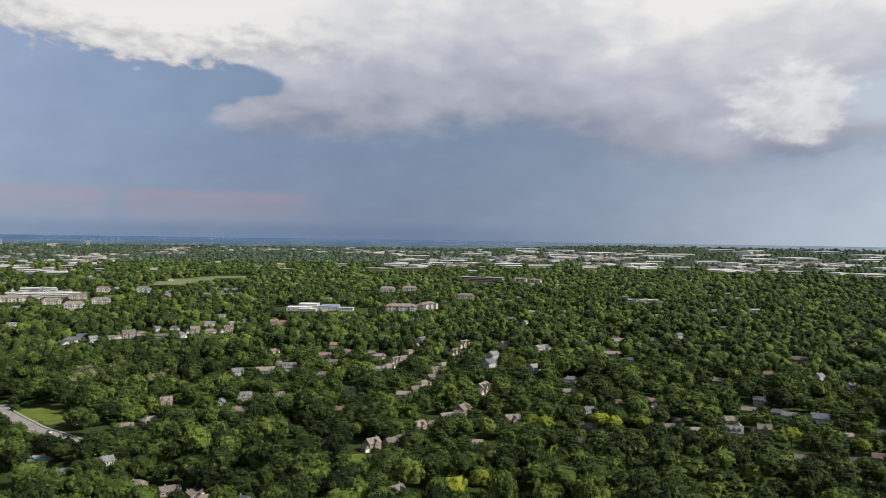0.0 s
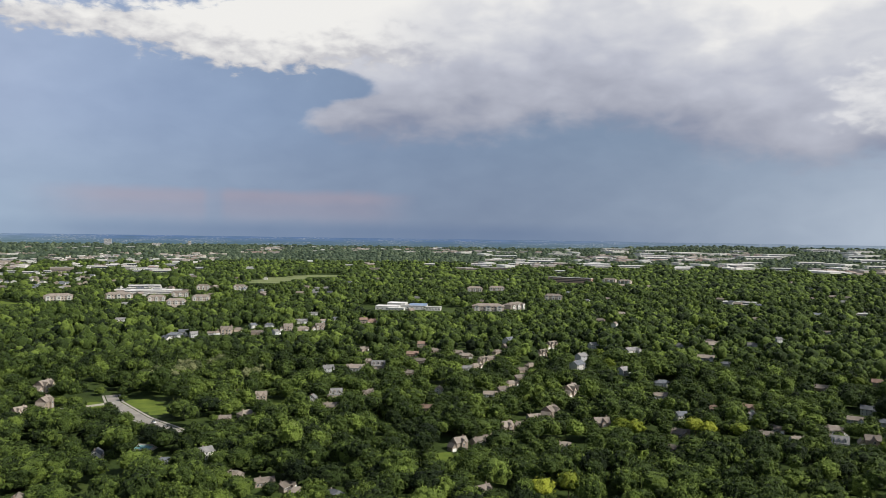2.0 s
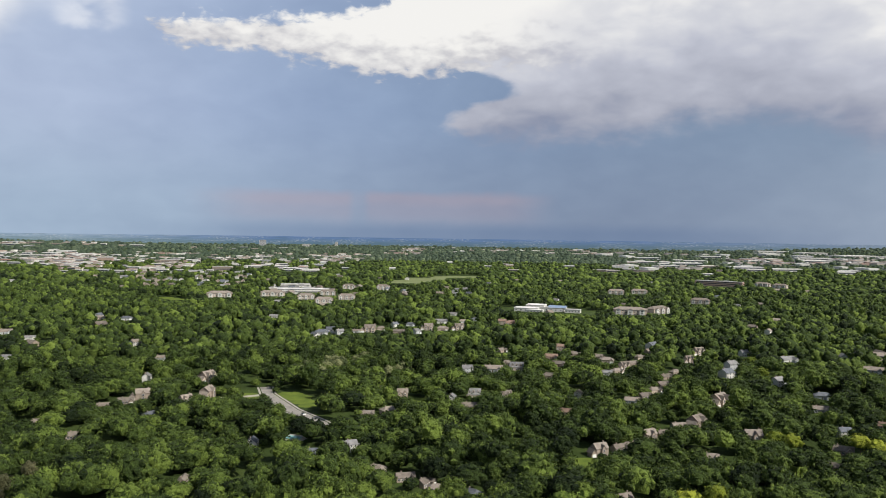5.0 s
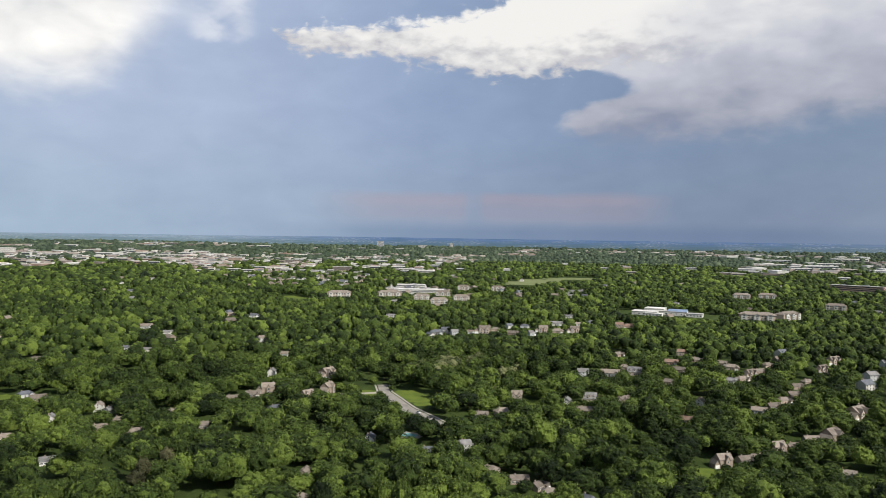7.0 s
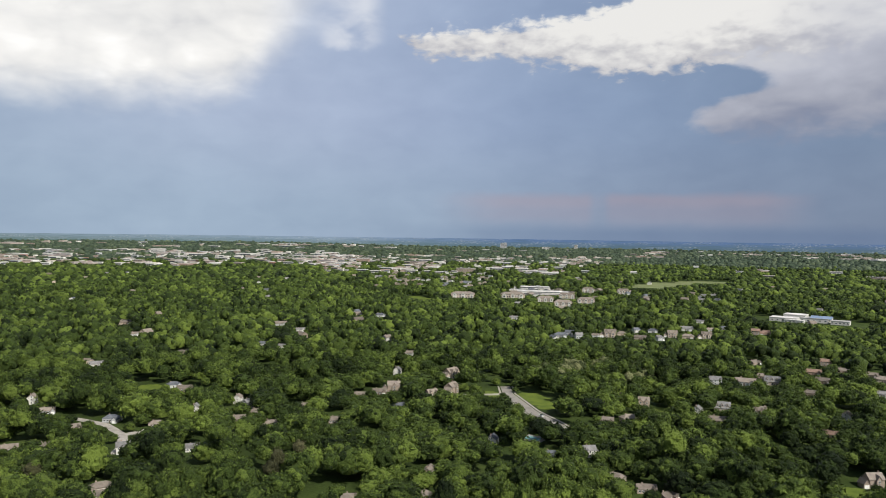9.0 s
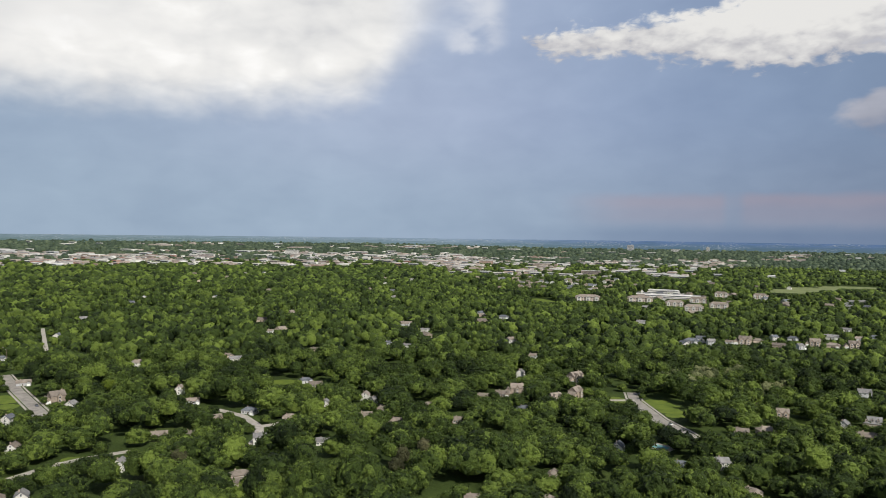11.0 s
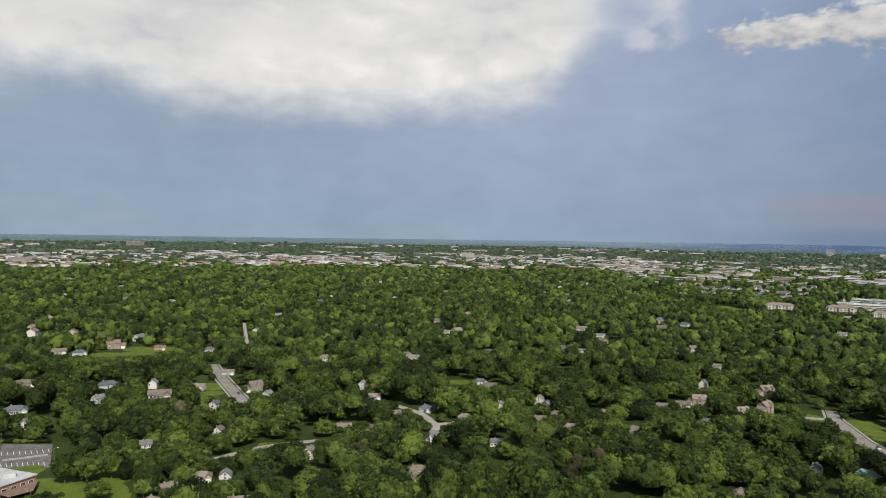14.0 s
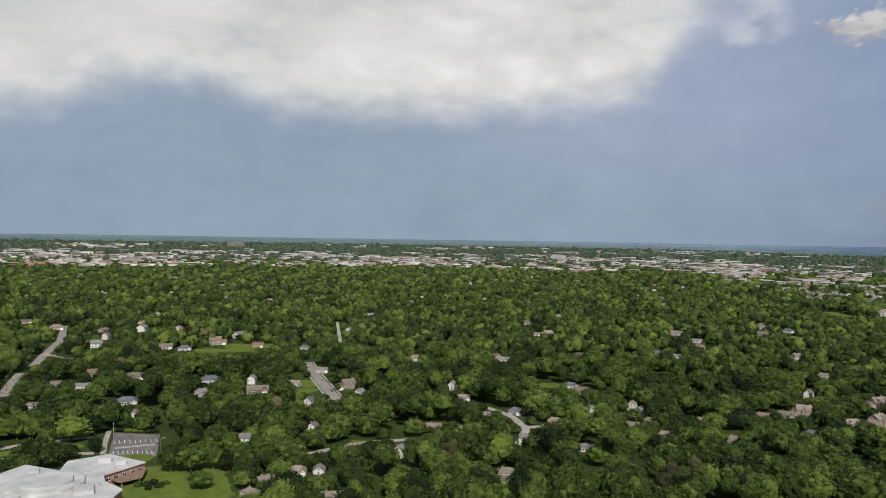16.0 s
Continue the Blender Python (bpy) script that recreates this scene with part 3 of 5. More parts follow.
def sight(px, py, half, low):
    """Keeps the trees before a place low enough that it shows from the lookout."""
    reach = math.hypot(px, py)
    ux, uy = px / reach, py / reach
    foot = float(rise_of(px, py)) + low
    fall = (EYE_Z - foot) / reach

    def zone(pts, height):
        along = pts[:, 0] * ux + pts[:, 1] * uy
        aside = np.abs(pts[:, 0] * uy - pts[:, 1] * ux)
        near = np.nonzero((along > reach - min(22 / fall, 650)) & (along < reach + half) & (aside < half + 6))[0]
        if len(near) == 0:
            return height
        along, aside = along[near], aside[near]
        before = np.maximum(0, reach - half - along)
        cap = foot + before * fall - rise_of(*pts[near].T)
        cap = np.where(aside < half + 2.0, cap, cap + (aside - half - 2.0) * 1.6 + 2.0)
        cap = np.where(cap < 4.0, 0, cap)
        height[near] = np.minimum(height[near], cap)
        return height
    return zone


def bare(px, py, radius, share=0.0):
    """Open ground: no trees, or only a share of them."""
    def zone(pts, height):
        inside = np.hypot(pts[:, 0] - px, pts[:, 1] - py) < radius
        if share:
            inside &= rng.random(len(pts)) > share
        height[inside] = 0
        return height
    return zone


def sampled(line, step):
    out = []
    for (x0, y0), (x1, y1) in zip(line, line[1:]):
        k = max(1, int(math.hypot(x1 - x0, y1 - y0) / step))
        out += [(x0 + (x1 - x0) * i / k, y0 + (y1 - y0) * i / k) for i in range(k)]
    return out + [line[-1]]


def thinned(headings, reaches, share):
    """A built-up stretch where only a share of the trees stand."""
    def zone(pts, height):
        r, h = np.hypot(*pts.T), np.degrees(np.arctan2(-pts[:, 0], pts[:, 1]))
        inside = (r > reaches[0]) & (r < reaches[1]) & (h > headings[0]) & (h < headings[1])
        inside &= rng.random(len(pts)) > share
        height[inside] = 0
        return height
    return zone


rng = np.random.default_rng(7)
CLEARINGS = []
for hx, hy, turn, size, kind in HOUSES:
    low = 2.6 if math.hypot(hx, hy) < 560 else 1.3
    CLEARINGS.append(sight(hx, hy, (3.8 if math.hypot(hx, hy) < 560 else 4.6) * size, low))
    CLEARINGS.append(bare(hx, hy, 5.6 * size))
for px, py in FRESH_TREES + BROWN_TREES:
    CLEARINGS += [bare(px, py, 7.0), sight(px, py, 3.5, 8.0)]
for name, width, line in ROADS:
    for px, py in sampled(line, 9.0):
        CLEARINGS.append(bare(px, py, width / 2 + 2.4))
        if math.hypot(px, py) < 1050 and not name.startswith("school"):
            CLEARINGS.append(sight(px, py, width / 2, 2.0))
for px, py, radius in LAWNS:
    CLEARINGS += [bare(px, py, radius + 2), sight(px, py, radius * 0.8, 0.5)]
for px, py, radius in FIELD:
    CLEARINGS += [bare(px, py, radius), sight(px, py, radius * 0.8, 3.0)]


# ---- where the town stands: heading and distance give the place; length, depth, height, kind ----
def at(heading, reach):
    return -reach * math.sin(radians(heading)), reach * math.cos(radians(heading))


def town_belt(seed, count, headings, reaches, lengths, heights, kinds):
    local = random.Random(seed)
    out = []
    for _ in range(count):
        x, y = at(local.uniform(*headings), local.uniform(*reaches))
        length = local.uniform(*lengths)
        if all(math.hypot(x - o[0], y - o[1]) > 0.55 * (length + o[3]) for o in out):
            out.append((x, y, local.choice((0, 0, 90, 10)) + 18 + local.uniform(-4, 4), length, length * local.uniform(0.3, 0.7), local.uniform(*heights), local.choice(kinds)))
    return out


TOWN = (town_belt(1, 300, (42, 99), (2700, 3450), (12, 46), (5, 11), "wwgtwb") + town_belt(2, 130, (40, 99), (3400, 3950), (30, 110), (6, 10), "wwtg")
        + town_belt(3, 120, (24, 44), (2350, 3500), (12, 55), (5, 9), "wwgtw") + town_belt(4, 90, (-34, 4), (2850, 3700), (40, 150), (7, 10), "wwwg")
        + town_belt(5, 45, (-34, 6), (3700, 4700), (70, 200), (8, 12), "wwg") + town_belt(6, 24, (38, 62), (4250, 4800), (30, 90), (6, 14), "wtg")
        + town_belt(7, 14, (-4, 22), (2500, 3300), (25, 60), (5, 8), "tg") + town_belt(9, 26, (-4, 37), (4150, 4800), (25, 70), (6, 10), "wtg") + town_belt(8, 7, (66, 99), (4000, 4800), (30, 80), (6, 12), "wt"))
LANDMARKS = [(-2920, 1970, 40, 58, 30, 26, "w"), (-2395, 4040, 30, 40, 24, 42, "g"), (-2150, 4140, 25, 50, 20, 22, "w"), (-1998, 4236, 20, 18, 18, 36, "w"),
             (-4300, 748, 70, 90, 30, 30, "t"), (-234, 2627, 2, 70, 22, 8, "t"), (-110, 2670, 2, 90, 22, 8, "t"), (-1330, 2010, 30, 60, 24, 14, "t"),
             (-1760, 2330, 34, 70, 30, 12, "t"), (-1980, 2250, 30, 50, 26, 15, "b"), (-746, 1395, 28, 130, 34, 6, "w"),
             (105, 1990, -20, 115, 20, 16, "r"), (385, 1462, -5, 70, 14, 4.5, "w"), (537, 1291, 5, 24, 12, 4, "w"), (-813, 1500, 25, 80, 30, 7, "w")]


def block_belt(seed, count, headings, reaches, lengths, heights):
    """Small blocks crowded together in drifts, with gaps between the drifts."""
    local, out = random.Random(seed), []
    hubs = [(local.uniform(*headings), local.uniform(*reaches)) for _ in range(max(4, count // 9))]
    while len(out) < count:
        h, r = local.choice(hubs)
        x, y = at(h + local.gauss(0, 0.9), min(max(r + local.gauss(0, 70), reaches[0]), reaches[1]))
        length = local.uniform(*lengths) * local.choice((0.6, 1.0, 1.0, 1.7))
        out.append((x, y, 18 + local.choice((0, 90)) + local.uniform(-6, 6), length, length * local.uniform(0.4, 0.8), local.uniform(*heights), local.random()))
    return out


BLOCKS = (block_belt(21, 620, (43, 99), (2680, 3900), (10, 34), (4, 10)) + block_belt(22, 230, (24, 44), (2380, 3800), (10, 30), (4, 9))
          + block_belt(23, 170, (-34, 3), (2850, 4500), (18, 60), (5, 10)) + block_belt(24, 110, (3, 26), (3300, 4700), (12, 40), (4, 9))
          + block_belt(25, 90, (40, 99), (4100, 4800), (16, 50), (5, 12)))
local = random.Random(11)
SPECKS = []                        # small houses far off among the trees
while len(SPECKS) < 95:
    SPECKS.append((*at(local.uniform(-31, 96), local.uniform(830, 2300)), local.uniform(0, 180), local.uniform(0.85, 1.25)))
while len(SPECKS) < 150:
    SPECKS.append((*at(local.uniform(31.5, 40.5), local.uniform(1680, 2350)), local.choice((20, 110)) + local.uniform(-8, 8), local.uniform(0.9, 1.3)))
while len(SPECKS) < 172:
    SPECKS.append((*at(local.uniform(15, 30), local.uniform(1400, 1750)), local.uniform(0, 180), local.uniform(1.0, 1.4)))
APARTMENTS = [(-635, 1222, 28, 0.9), (-640, 1320, 26, 0.9), (-573, 1168, 26, 0.9), (-567, 1248, 24, 0.9), (-675, 1496, 24, 0.8), (-604, 1516, 22, 0.8),
              (-800, 1200, 34, 1.35), (-725, 1260, 30, 1.35), (-66, 1212, 3, 1.5), (-26, 1250, 60, 1.3), (-118, 1620, 4, 1.0), (-72, 1650, 3, 1.0),
              (45, 1455, -2, 1.0), (215, 2080, -30, 1.1), (250, 2030, -30, 1.0)]
CENTRE = (-190, 1200)
for x, y, turn, length, depth, high, kind in TOWN + LANDMARKS:
    CLEARINGS += [sight(x, y, length * 0.3, high * 0.4), bare(x, y, length * 0.6)]
for x, y, turn, size in APARTMENTS:
    CLEARINGS += [sight(x, y, 16 * size, 3.0), bare(x, y, 22 * size)]
for x, y, turn, size in SPECKS:
    CLEARINGS += [sight(x, y, 4.0 * size, 5.0), bare(x, y, 8.0 * size)]
for dx in (-55, -20, 15, 48):
    CLEARINGS += [sight(CENTRE[0] + dx, CENTRE[1], 22, 2.0), bare(CENTRE[0] + dx, CENTRE[1] + 15, 42)]
for x, y, radius in ((-395, 14, 18), (-378, -12, 26), (-365, 4, 16), (-392, -32, 24), (-362, -36, 24), (-450, 18, 24), (-462, 30, 18), (-440, 20, 22)):
    CLEARINGS += [bare(x, y, radius), sight(x, y, radius * 0.9, 1.0)]
CLEARINGS += [bare(x, y, length * 0.6) for x, y, turn, length, depth, high, tint in BLOCKS] + [sight(x, y, length * 0.3, high * 0.5) for x, y, turn, length, depth, high, tint in BLOCKS]
CLEARINGS += [thinned((24, 100), (2650, 4000), 0.8), thinned((-34, 4), (2750, 4600), 0.6), thinned((31, 41), (1650, 2400), 0.5),
              thinned((15, 31), (1400, 1720), 0.55)]

# ---- woods ----
rng = np.random.default_rng(7)
LEFT, RIGHT = 98.0, -33.0        # headings between which the wood grows


def scatter(r0, r1, gap, all_round=False):
    """Jittered points of a square lattice inside the ring sector."""
    k = int(r1 / gap) + 2
    gx, gy = np.meshgrid(np.arange(-k, k + 1) * gap, np.arange(-k, k + 1) * gap)
    pts = np.stack([gx.ravel(), gy.ravel()], 1) + rng.uniform(-0.46, 0.46, (gx.size, 2)) * gap
    r = np.hypot(*pts.T)
    h = np.degrees(np.arctan2(-pts[:, 0], pts[:, 1]))
    return pts[(r > r0) & (r <= r1) & (all_round | ((h < LEFT) & (h > RIGHT)))]


def dome(sides, rings, seed, bottom=-0.45):
    """A lumpy, low crown shape of unit radius, open underneath."""
    local = np.random.default_rng(seed)
    verts, faces = [(0, 0, 1.0)], []
    for i in range(1, rings + 1):
        up = math.cos(math.acos(bottom) * i / rings)
        out = math.sqrt(max(0, 1 - up * up))
        for j in range(sides):
            a = 2 * math.pi * (j + 0.5 * (i % 2)) / sides
            k = local.uniform(0.78, 1.2)
            verts.append((out * math.cos(a) * k, out * math.sin(a) * k, up * local.uniform(0.85, 1.1)))
    for j in range(sides):
        faces.append((0, 1 + j, 1 + (j + 1) % sides))
    for i in range(rings - 1):
        for j in range(sides):
            a, b = 1 + i * sides + j, 1 + i * sides + (j + 1) % sides
            c, d = a + sides, b + sides
            faces += [(a, c, b), (b, c, d)] if i % 2 else [(a, c, d), (a, d, b)]
    return np.array(verts, float), np.array(faces)


def crown_of_clumps(seed, clumps, sides, rings, leaf=0):
    """A crown of unit radius put together from clumps of foliage, with loose sprays round it."""
    local = np.random.default_rng(seed)
    V, F, base = [], [], 0
    for i in range(clumps):
        if i == 0:
            c, s = np.array([0, 0, 0.06]), 0.84
        else:
            up = 1 - 1.25 * (i - 0.5) / (clumps - 1)
            a = 2.399963 * i + local.uniform(-0.4, 0.4)
            out = math.sqrt(max(0, 1 - up * up))
            k = local.uniform(0.68, 0.82)
            c, s = np.array([out * math.cos(a) * k, out * math.sin(a) * k, up * 0.72]), local.uniform(0.20, 0.34)
        v, f = dome(sides + 2, rings + 1, seed * 100, -0.6) if i == 0 and clumps > 10 else dome(sides, rings, seed * 100 + i, -0.75)
        turn = local.uniform(0, 6.28)
        m = np.array([[math.cos(turn), -math.sin(turn), 0], [math.sin(turn), math.cos(turn), 0], [0, 0, 0.9]])
        V.append(v @ m.T * s + c)
        F.append(f + base)
        base += len(v)
    for i in range(leaf):
        d = local.normal(size=3)
        d /= np.linalg.norm(d)
        if d[2] < -0.4:
            d[2] *= -1
        c = d * local.uniform(0.84, 1.1) * (1, 1, 0.95)
        v = c + local.normal(size=(3, 3)) * 0.075
        V.append(v)
        F.append(np.array([[base, base + 1, base + 2]]))
        base += 3
    return np.concatenate(V), np.concatenate(F)


def stamp(shapes, pts, radius, height, ground, tint):
    """Copies of the crown shapes at all the points, as one set of arrays."""
    V, F, T, base = [], [], [], 0
    pick = rng.integers(0, len(shapes), len(pts))
    turn = rng.uniform(0, 2 * np.pi, len(pts))
    for k, (v, f) in enumerate(shapes):
        m = pick == k
        if not m.any():
            continue
        c, s = np.cos(turn[m])[:, None], np.sin(turn[m])[:, None]
        R, Hh = radius[m][:, None], height[m][:, None]
        x = (v[:, 0] * c - v[:, 1] * s) * R + pts[m, :1]
        y = (v[:, 0] * s + v[:, 1] * c) * R + pts[m, 1:]
        thick = np.minimum(Hh * 0.52, R * 1.12)
        z = (v[:, 2] - 1) * thick + Hh + ground[m][:, None]
        V.append(np.stack([x, y, z], 2).reshape(-1, 3))
        F.append((f[None] + base + (np.arange(m.sum()) * len(v))[:, None, None]).reshape(-1, 3))
        T.append(np.repeat(tint[m], len(v)))
        base += m.sum() * len(v)
    return np.concatenate(V), np.concatenate(F), np.concatenate(T)


def cleared(pts, height):
    """Cuts the trees' heights to what the clearings, streets and gardens allow; 0 where none can stand."""
    height = height.copy()
    for zone in CLEARINGS:
        height = zone(pts, height)
    return height


def drift(pts, size, seed):
    """A slow, even wandering between -1 and 1 over the land."""
    local = np.random.default_rng(seed)
    total = np.zeros(len(pts))
    for k in range(7):
        a, phase = local.uniform(0, 2 * np.pi, 2)
        wave = 2 * np.pi / (size * local.uniform(0.6, 1.8))
        total += np.sin((pts[:, 0] * math.cos(a) + pts[:, 1] * math.sin(a)) * wave + phase)
    return np.clip(total / 4.0, -1, 1)


def tints(pts):
    t = np.clip(rng.normal(0.40, 0.13, len(pts)) + 0.13 * drift(pts, 110.0, 2), 0, 0.85)
    t[rng.random(len(pts)) < 0.06] += 0.35
    return np.clip(t, 0, 1)


TIERS = [  # from, to, spacing, crown radius (mean), height (mean)
    (290, 720, 11.6, 6.8, 14.5),
    (720, 1700, 12.8, 7.5, 14.5),
    (1700, 3000, 16.0, 9.6, 14.0),
    (3000, 4900, 25.0, 15.5, 13.0),
]
NEAR_EDGE = 332.0


def make_woods():
    shapes = [[crown_of_clumps(s, 15, 5, 2, 190) for s in range(1, 8)],
              [crown_of_clumps(40 + s, 5, 5, 2, 14) for s in range(7)],
              [crown_of_clumps(60 + s, 1, 6, 2, 4) for s in range(5)],
              [dome(5, 2, 80 + s, -0.1) for s in range(5)]]
    near = None
    for shape, (r0, r1, gap, mean_r, mean_h) in zip(shapes, TIERS):
        pts = scatter(r0, r1, gap)
        size = np.clip(rng.normal(1.0, 0.27, len(pts)), 0.45, 1.6)
        height = mean_h * np.clip(rng.normal(1.0, 0.2, len(pts)), 0.5, 1.6) * (1 + 0.3 * drift(pts, 70.0, 1))
        height[rng.random(len(pts)) < 0.07] = 0
        height = cleared(pts, height)
        ok = height > 2.5
        pts, size, height = pts[ok], size[ok], height[ok]
        radius = np.minimum(mean_r * size, np.maximum(height * 0.62, mean_r * 0.3))
        r = np.hypot(*pts.T)
        tint = tints(pts)
        if near is None:
            close = r < NEAR_EDGE
            near = (pts[close], radius[close], height[close])
            pts, radius, height, r, tint = (v[~close] for v in (pts, radius, height, r, tint))
        v, f, t = stamp(shape, pts, radius, height, rise_of(*pts.T), tint)
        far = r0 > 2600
        tagged(bulk("woodland" if not far else "distant_woodland", v, f, leaves_hazed if far else leaves_far, t, smooth=r0 > 700),
               "dense green broadleaf tree canopy in full summer leaf" if not far else "far green tree canopy reaching to the horizon, paled by painted-in haze", "trees", kind="stuff")
    # the wood goes on under the lookout
    pts = scatter(0, 288, 11.5, True)
    size = rng.uniform(0.7, 1.3, len(pts))
    v, f, t = stamp(shapes[1], pts, 6.6 * size, 12.5 * size, np.zeros(len(pts)), tints(pts))
    tagged(bulk("woodland", v, f, leaves_far, t), "dense green broadleaf tree canopy in full summer leaf", "trees", kind="stuff")
    return near


TREE_KINDS = []


def make_near_trees(near):
    protos = []
    for k in range(6):
        bm = bmesh.new()
        bmesh.ops.create_cone(bm, segments=8, radius1=0.42, radius2=0.2, depth=5.6, matrix=Matrix.Translation((0, 0, 2.6)))
        for j in range(5):
            a = 2.4 * j + k
            lean = pose(0, 0, 4.4 + 0.3 * j, 0, 0, math.degrees(a)) @ pose(0, 0, 0, 0, 42, 0)
            bmesh.ops.create_cone(bm, segments=6, radius1=0.17, radius2=0.06, depth=4.0, matrix=lean @ Matrix.Translation((0, 0, 1.9)))
        tree = new("tree")
        part("trunk", bm, bark, tree)
        crown_v, crown_f = crown_of_clumps(20 + k, 19, 6, 3, 420)
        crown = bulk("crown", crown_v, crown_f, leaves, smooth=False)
        crown.parent = tree
        crown.matrix_basis = pose(0, 0, 7.0) @ Matrix.Diagonal((6, 6, 6.2, 1))
        tagged(tree, "broadleaf tree with a rounded, lumpy green crown", "tree", "trees of the near wood")
        protos.append(tree)
    TREE_KINDS.extend(protos)
    pts, radius, height = near
    for i, (p, r, h) in enumerate(zip(pts, radius, height)):
        m = pose(p[0], p[1], -0.15, 0, 0, rng.uniform(0, 360))
        if i < 6:
            t = protos[i]
            t.matrix_basis = m
        else:
            t = copy_thing(protos[i % 6], m)
        t.scale = (r / 6, r / 6, h / 13.2)
        if h < 8:
            tagged(t, "small young broadleaf tree with a round green crown")


make_near_trees(make_woods())

# ---- houses ----


def box(bm, x0, x1, y0, y1, z0, z1):
    bmesh.ops.create_cube(bm, size=1.0, matrix=Matrix.LocRotScale(((x0 + x1) / 2, (y0 + y1) / 2, (z0 + z1) / 2), None, (x1 - x0, y1 - y0, z1 - z0)))


def gabled_wall(x0, x1, y0, y1, z0, eaves, ridge, along="x"):
    """The walls of a block with two gable ends; the ridge runs along x or y."""
    bm = bmesh.new()
    if along == "x":
        yc = (y0 + y1) / 2
        ends = [[bm.verts.new(p) for p in ((x, y0, z0), (x, y1, z0), (x, y1, eaves), (x, yc, ridge), (x, y0, eaves))] for x in (x0, x1)]
    else:
        xc = (x0 + x1) / 2
        ends = [[bm.verts.new(p) for p in ((x0, y, z0), (x1, y, z0), (x1, y, eaves), (xc, y, ridge), (x0, y, eaves))] for y in (y0, y1)]
    for a, b in ((0, 1), (1, 2), (2, 3), (3, 4), (4, 0)):
        bm.faces.new((ends[0][a], ends[0][b], ends[1][b], ends[1][a]))
    bm.faces.new(ends[0]), bm.faces.new(ends[1][::-1])
    bmesh.ops.recalc_face_normals(bm, faces=bm.faces)
    return bm


def gable_roof(x0, x1, y0, y1, eaves, ridge, along="x", out=0.45, thick=0.22):
    """Two sloping slabs that meet in the ridge and reach past the walls."""
    bm = bmesh.new()
    if along == "y":
        x0, x1, y0, y1 = y0, y1, x0, x1
    yc, half = (y0 + y1) / 2, (y1 - y0) / 2
    drop = (ridge - eaves) / half * out
    for side in (-1, 1):
        low = [(x, yc + side * (half + out), eaves - drop + 0.06) for x in (x0 - out, x1 + out)]
        top = [(x, yc, ridge + 0.06) for x in (x0 - out, x1 + out)]
        v = [bm.verts.new(p) for p in (low[0], low[1], top[1], top[0])]
        u = [bm.verts.new((p[0], p[1], p[2] + thick)) for p in (low[0], low[1], top[1], top[0])]
        bm.faces.new(v), bm.faces.new(u)
        for i in range(4):
            bm.faces.new((v[i], v[(i + 1) % 4], u[(i + 1) % 4], u[i]))
    if along == "y":
        bmesh.ops.transform(bm, matrix=Matrix(((0, 1, 0, 0), (1, 0, 0, 0), (0, 0, 1, 0), (0, 0, 0, 1))), verts=bm.verts)
    bmesh.ops.recalc_face_normals(bm, faces=bm.faces)
    return bm


def hip_roof(x0, x1, y0, y1, eaves, ridge, out=0.5):
    bm = bmesh.new()
    x0, x1, y0, y1 = x0 - out, x1 + out, y0 - out, y1 + out
    yc, h = (y0 + y1) / 2, min((y1 - y0) / 2, (x1 - x0) / 2 - 0.3)
    base = [bm.verts.new(p) for p in ((x0, y0, eaves - 0.1), (x1, y0, eaves - 0.1), (x1, y1, eaves - 0.1), (x0, y1, eaves - 0.1))]
    brim = [bm.verts.new((v.co.x, v.co.y, eaves + 0.12)) for v in base]
    a, b = bm.verts.new((x0 + h, yc, ridge)), bm.verts.new((x1 - h, yc, ridge))
    bm.faces.new(base)
    for i in range(4):
        bm.faces.new((base[i], base[(i + 1) % 4], brim[(i + 1) % 4], brim[i]))
    bm.faces.new((brim[0], brim[1], b, a)), bm.faces.new((brim[1], brim[2], b))
    bm.faces.new((brim[2], brim[3], a, b)), bm.faces.new((brim[3], brim[0], a))
    bmesh.ops.recalc_face_normals(bm, faces=bm.faces)
    return bm


FRAMES = {}


SIMPLE = [False]       # far houses keep only the windows of their upper front


def window(parent, x, y, z, w, h, facing):
    """A framed pane; facing: degrees from the house's front (-y)."""
    if SIMPLE[0] and (facing != 0 or z < 1.65):
        return None
    key = (w, h)
    if key not in FRAMES:
        bm = bmesh.new()
        for a, b, c, d in ((-w / 2 - 0.1, w / 2 + 0.1, -h / 2 - 0.1, -h / 2), (-w / 2 - 0.1, w / 2 + 0.1, h / 2, h / 2 + 0.1),
                           (-w / 2 - 0.1, -w / 2, -h / 2, h / 2), (w / 2, w / 2 + 0.1, -h / 2, h / 2), (-0.03, 0.03, -h / 2, h / 2)):
            box(bm, a, b, -0.07, 0.04, c, d)
        frame_mesh = bpy.data.meshes.new("window")
        bm.to_mesh(frame_mesh), bm.free()
        frame_mesh.materials.append(trim_white)
        bm = bmesh.new()
        box(bm, -w / 2, w / 2, -0.03, 0.03, -h / 2, h / 2)
        pane_mesh = bpy.data.meshes.new("pane")
        bm.to_mesh(pane_mesh), bm.free()
        pane_mesh.materials.append(glass)
        FRAMES[key] = (frame_mesh, pane_mesh)
    frame_mesh, pane_mesh = FRAMES[key]
    ob = new("window", frame_mesh)
    ob.parent = parent
    ob.matrix_basis = pose(x, y, z, 0, 0, facing)
    pane = new("pane", pane_mesh)
    pane.parent = ob
    return ob


def slab(name, mat, parent, *sizes, label=""):
    bm = bmesh.new()
    box(bm, *sizes)
    return part(name, bm, mat, parent, label)


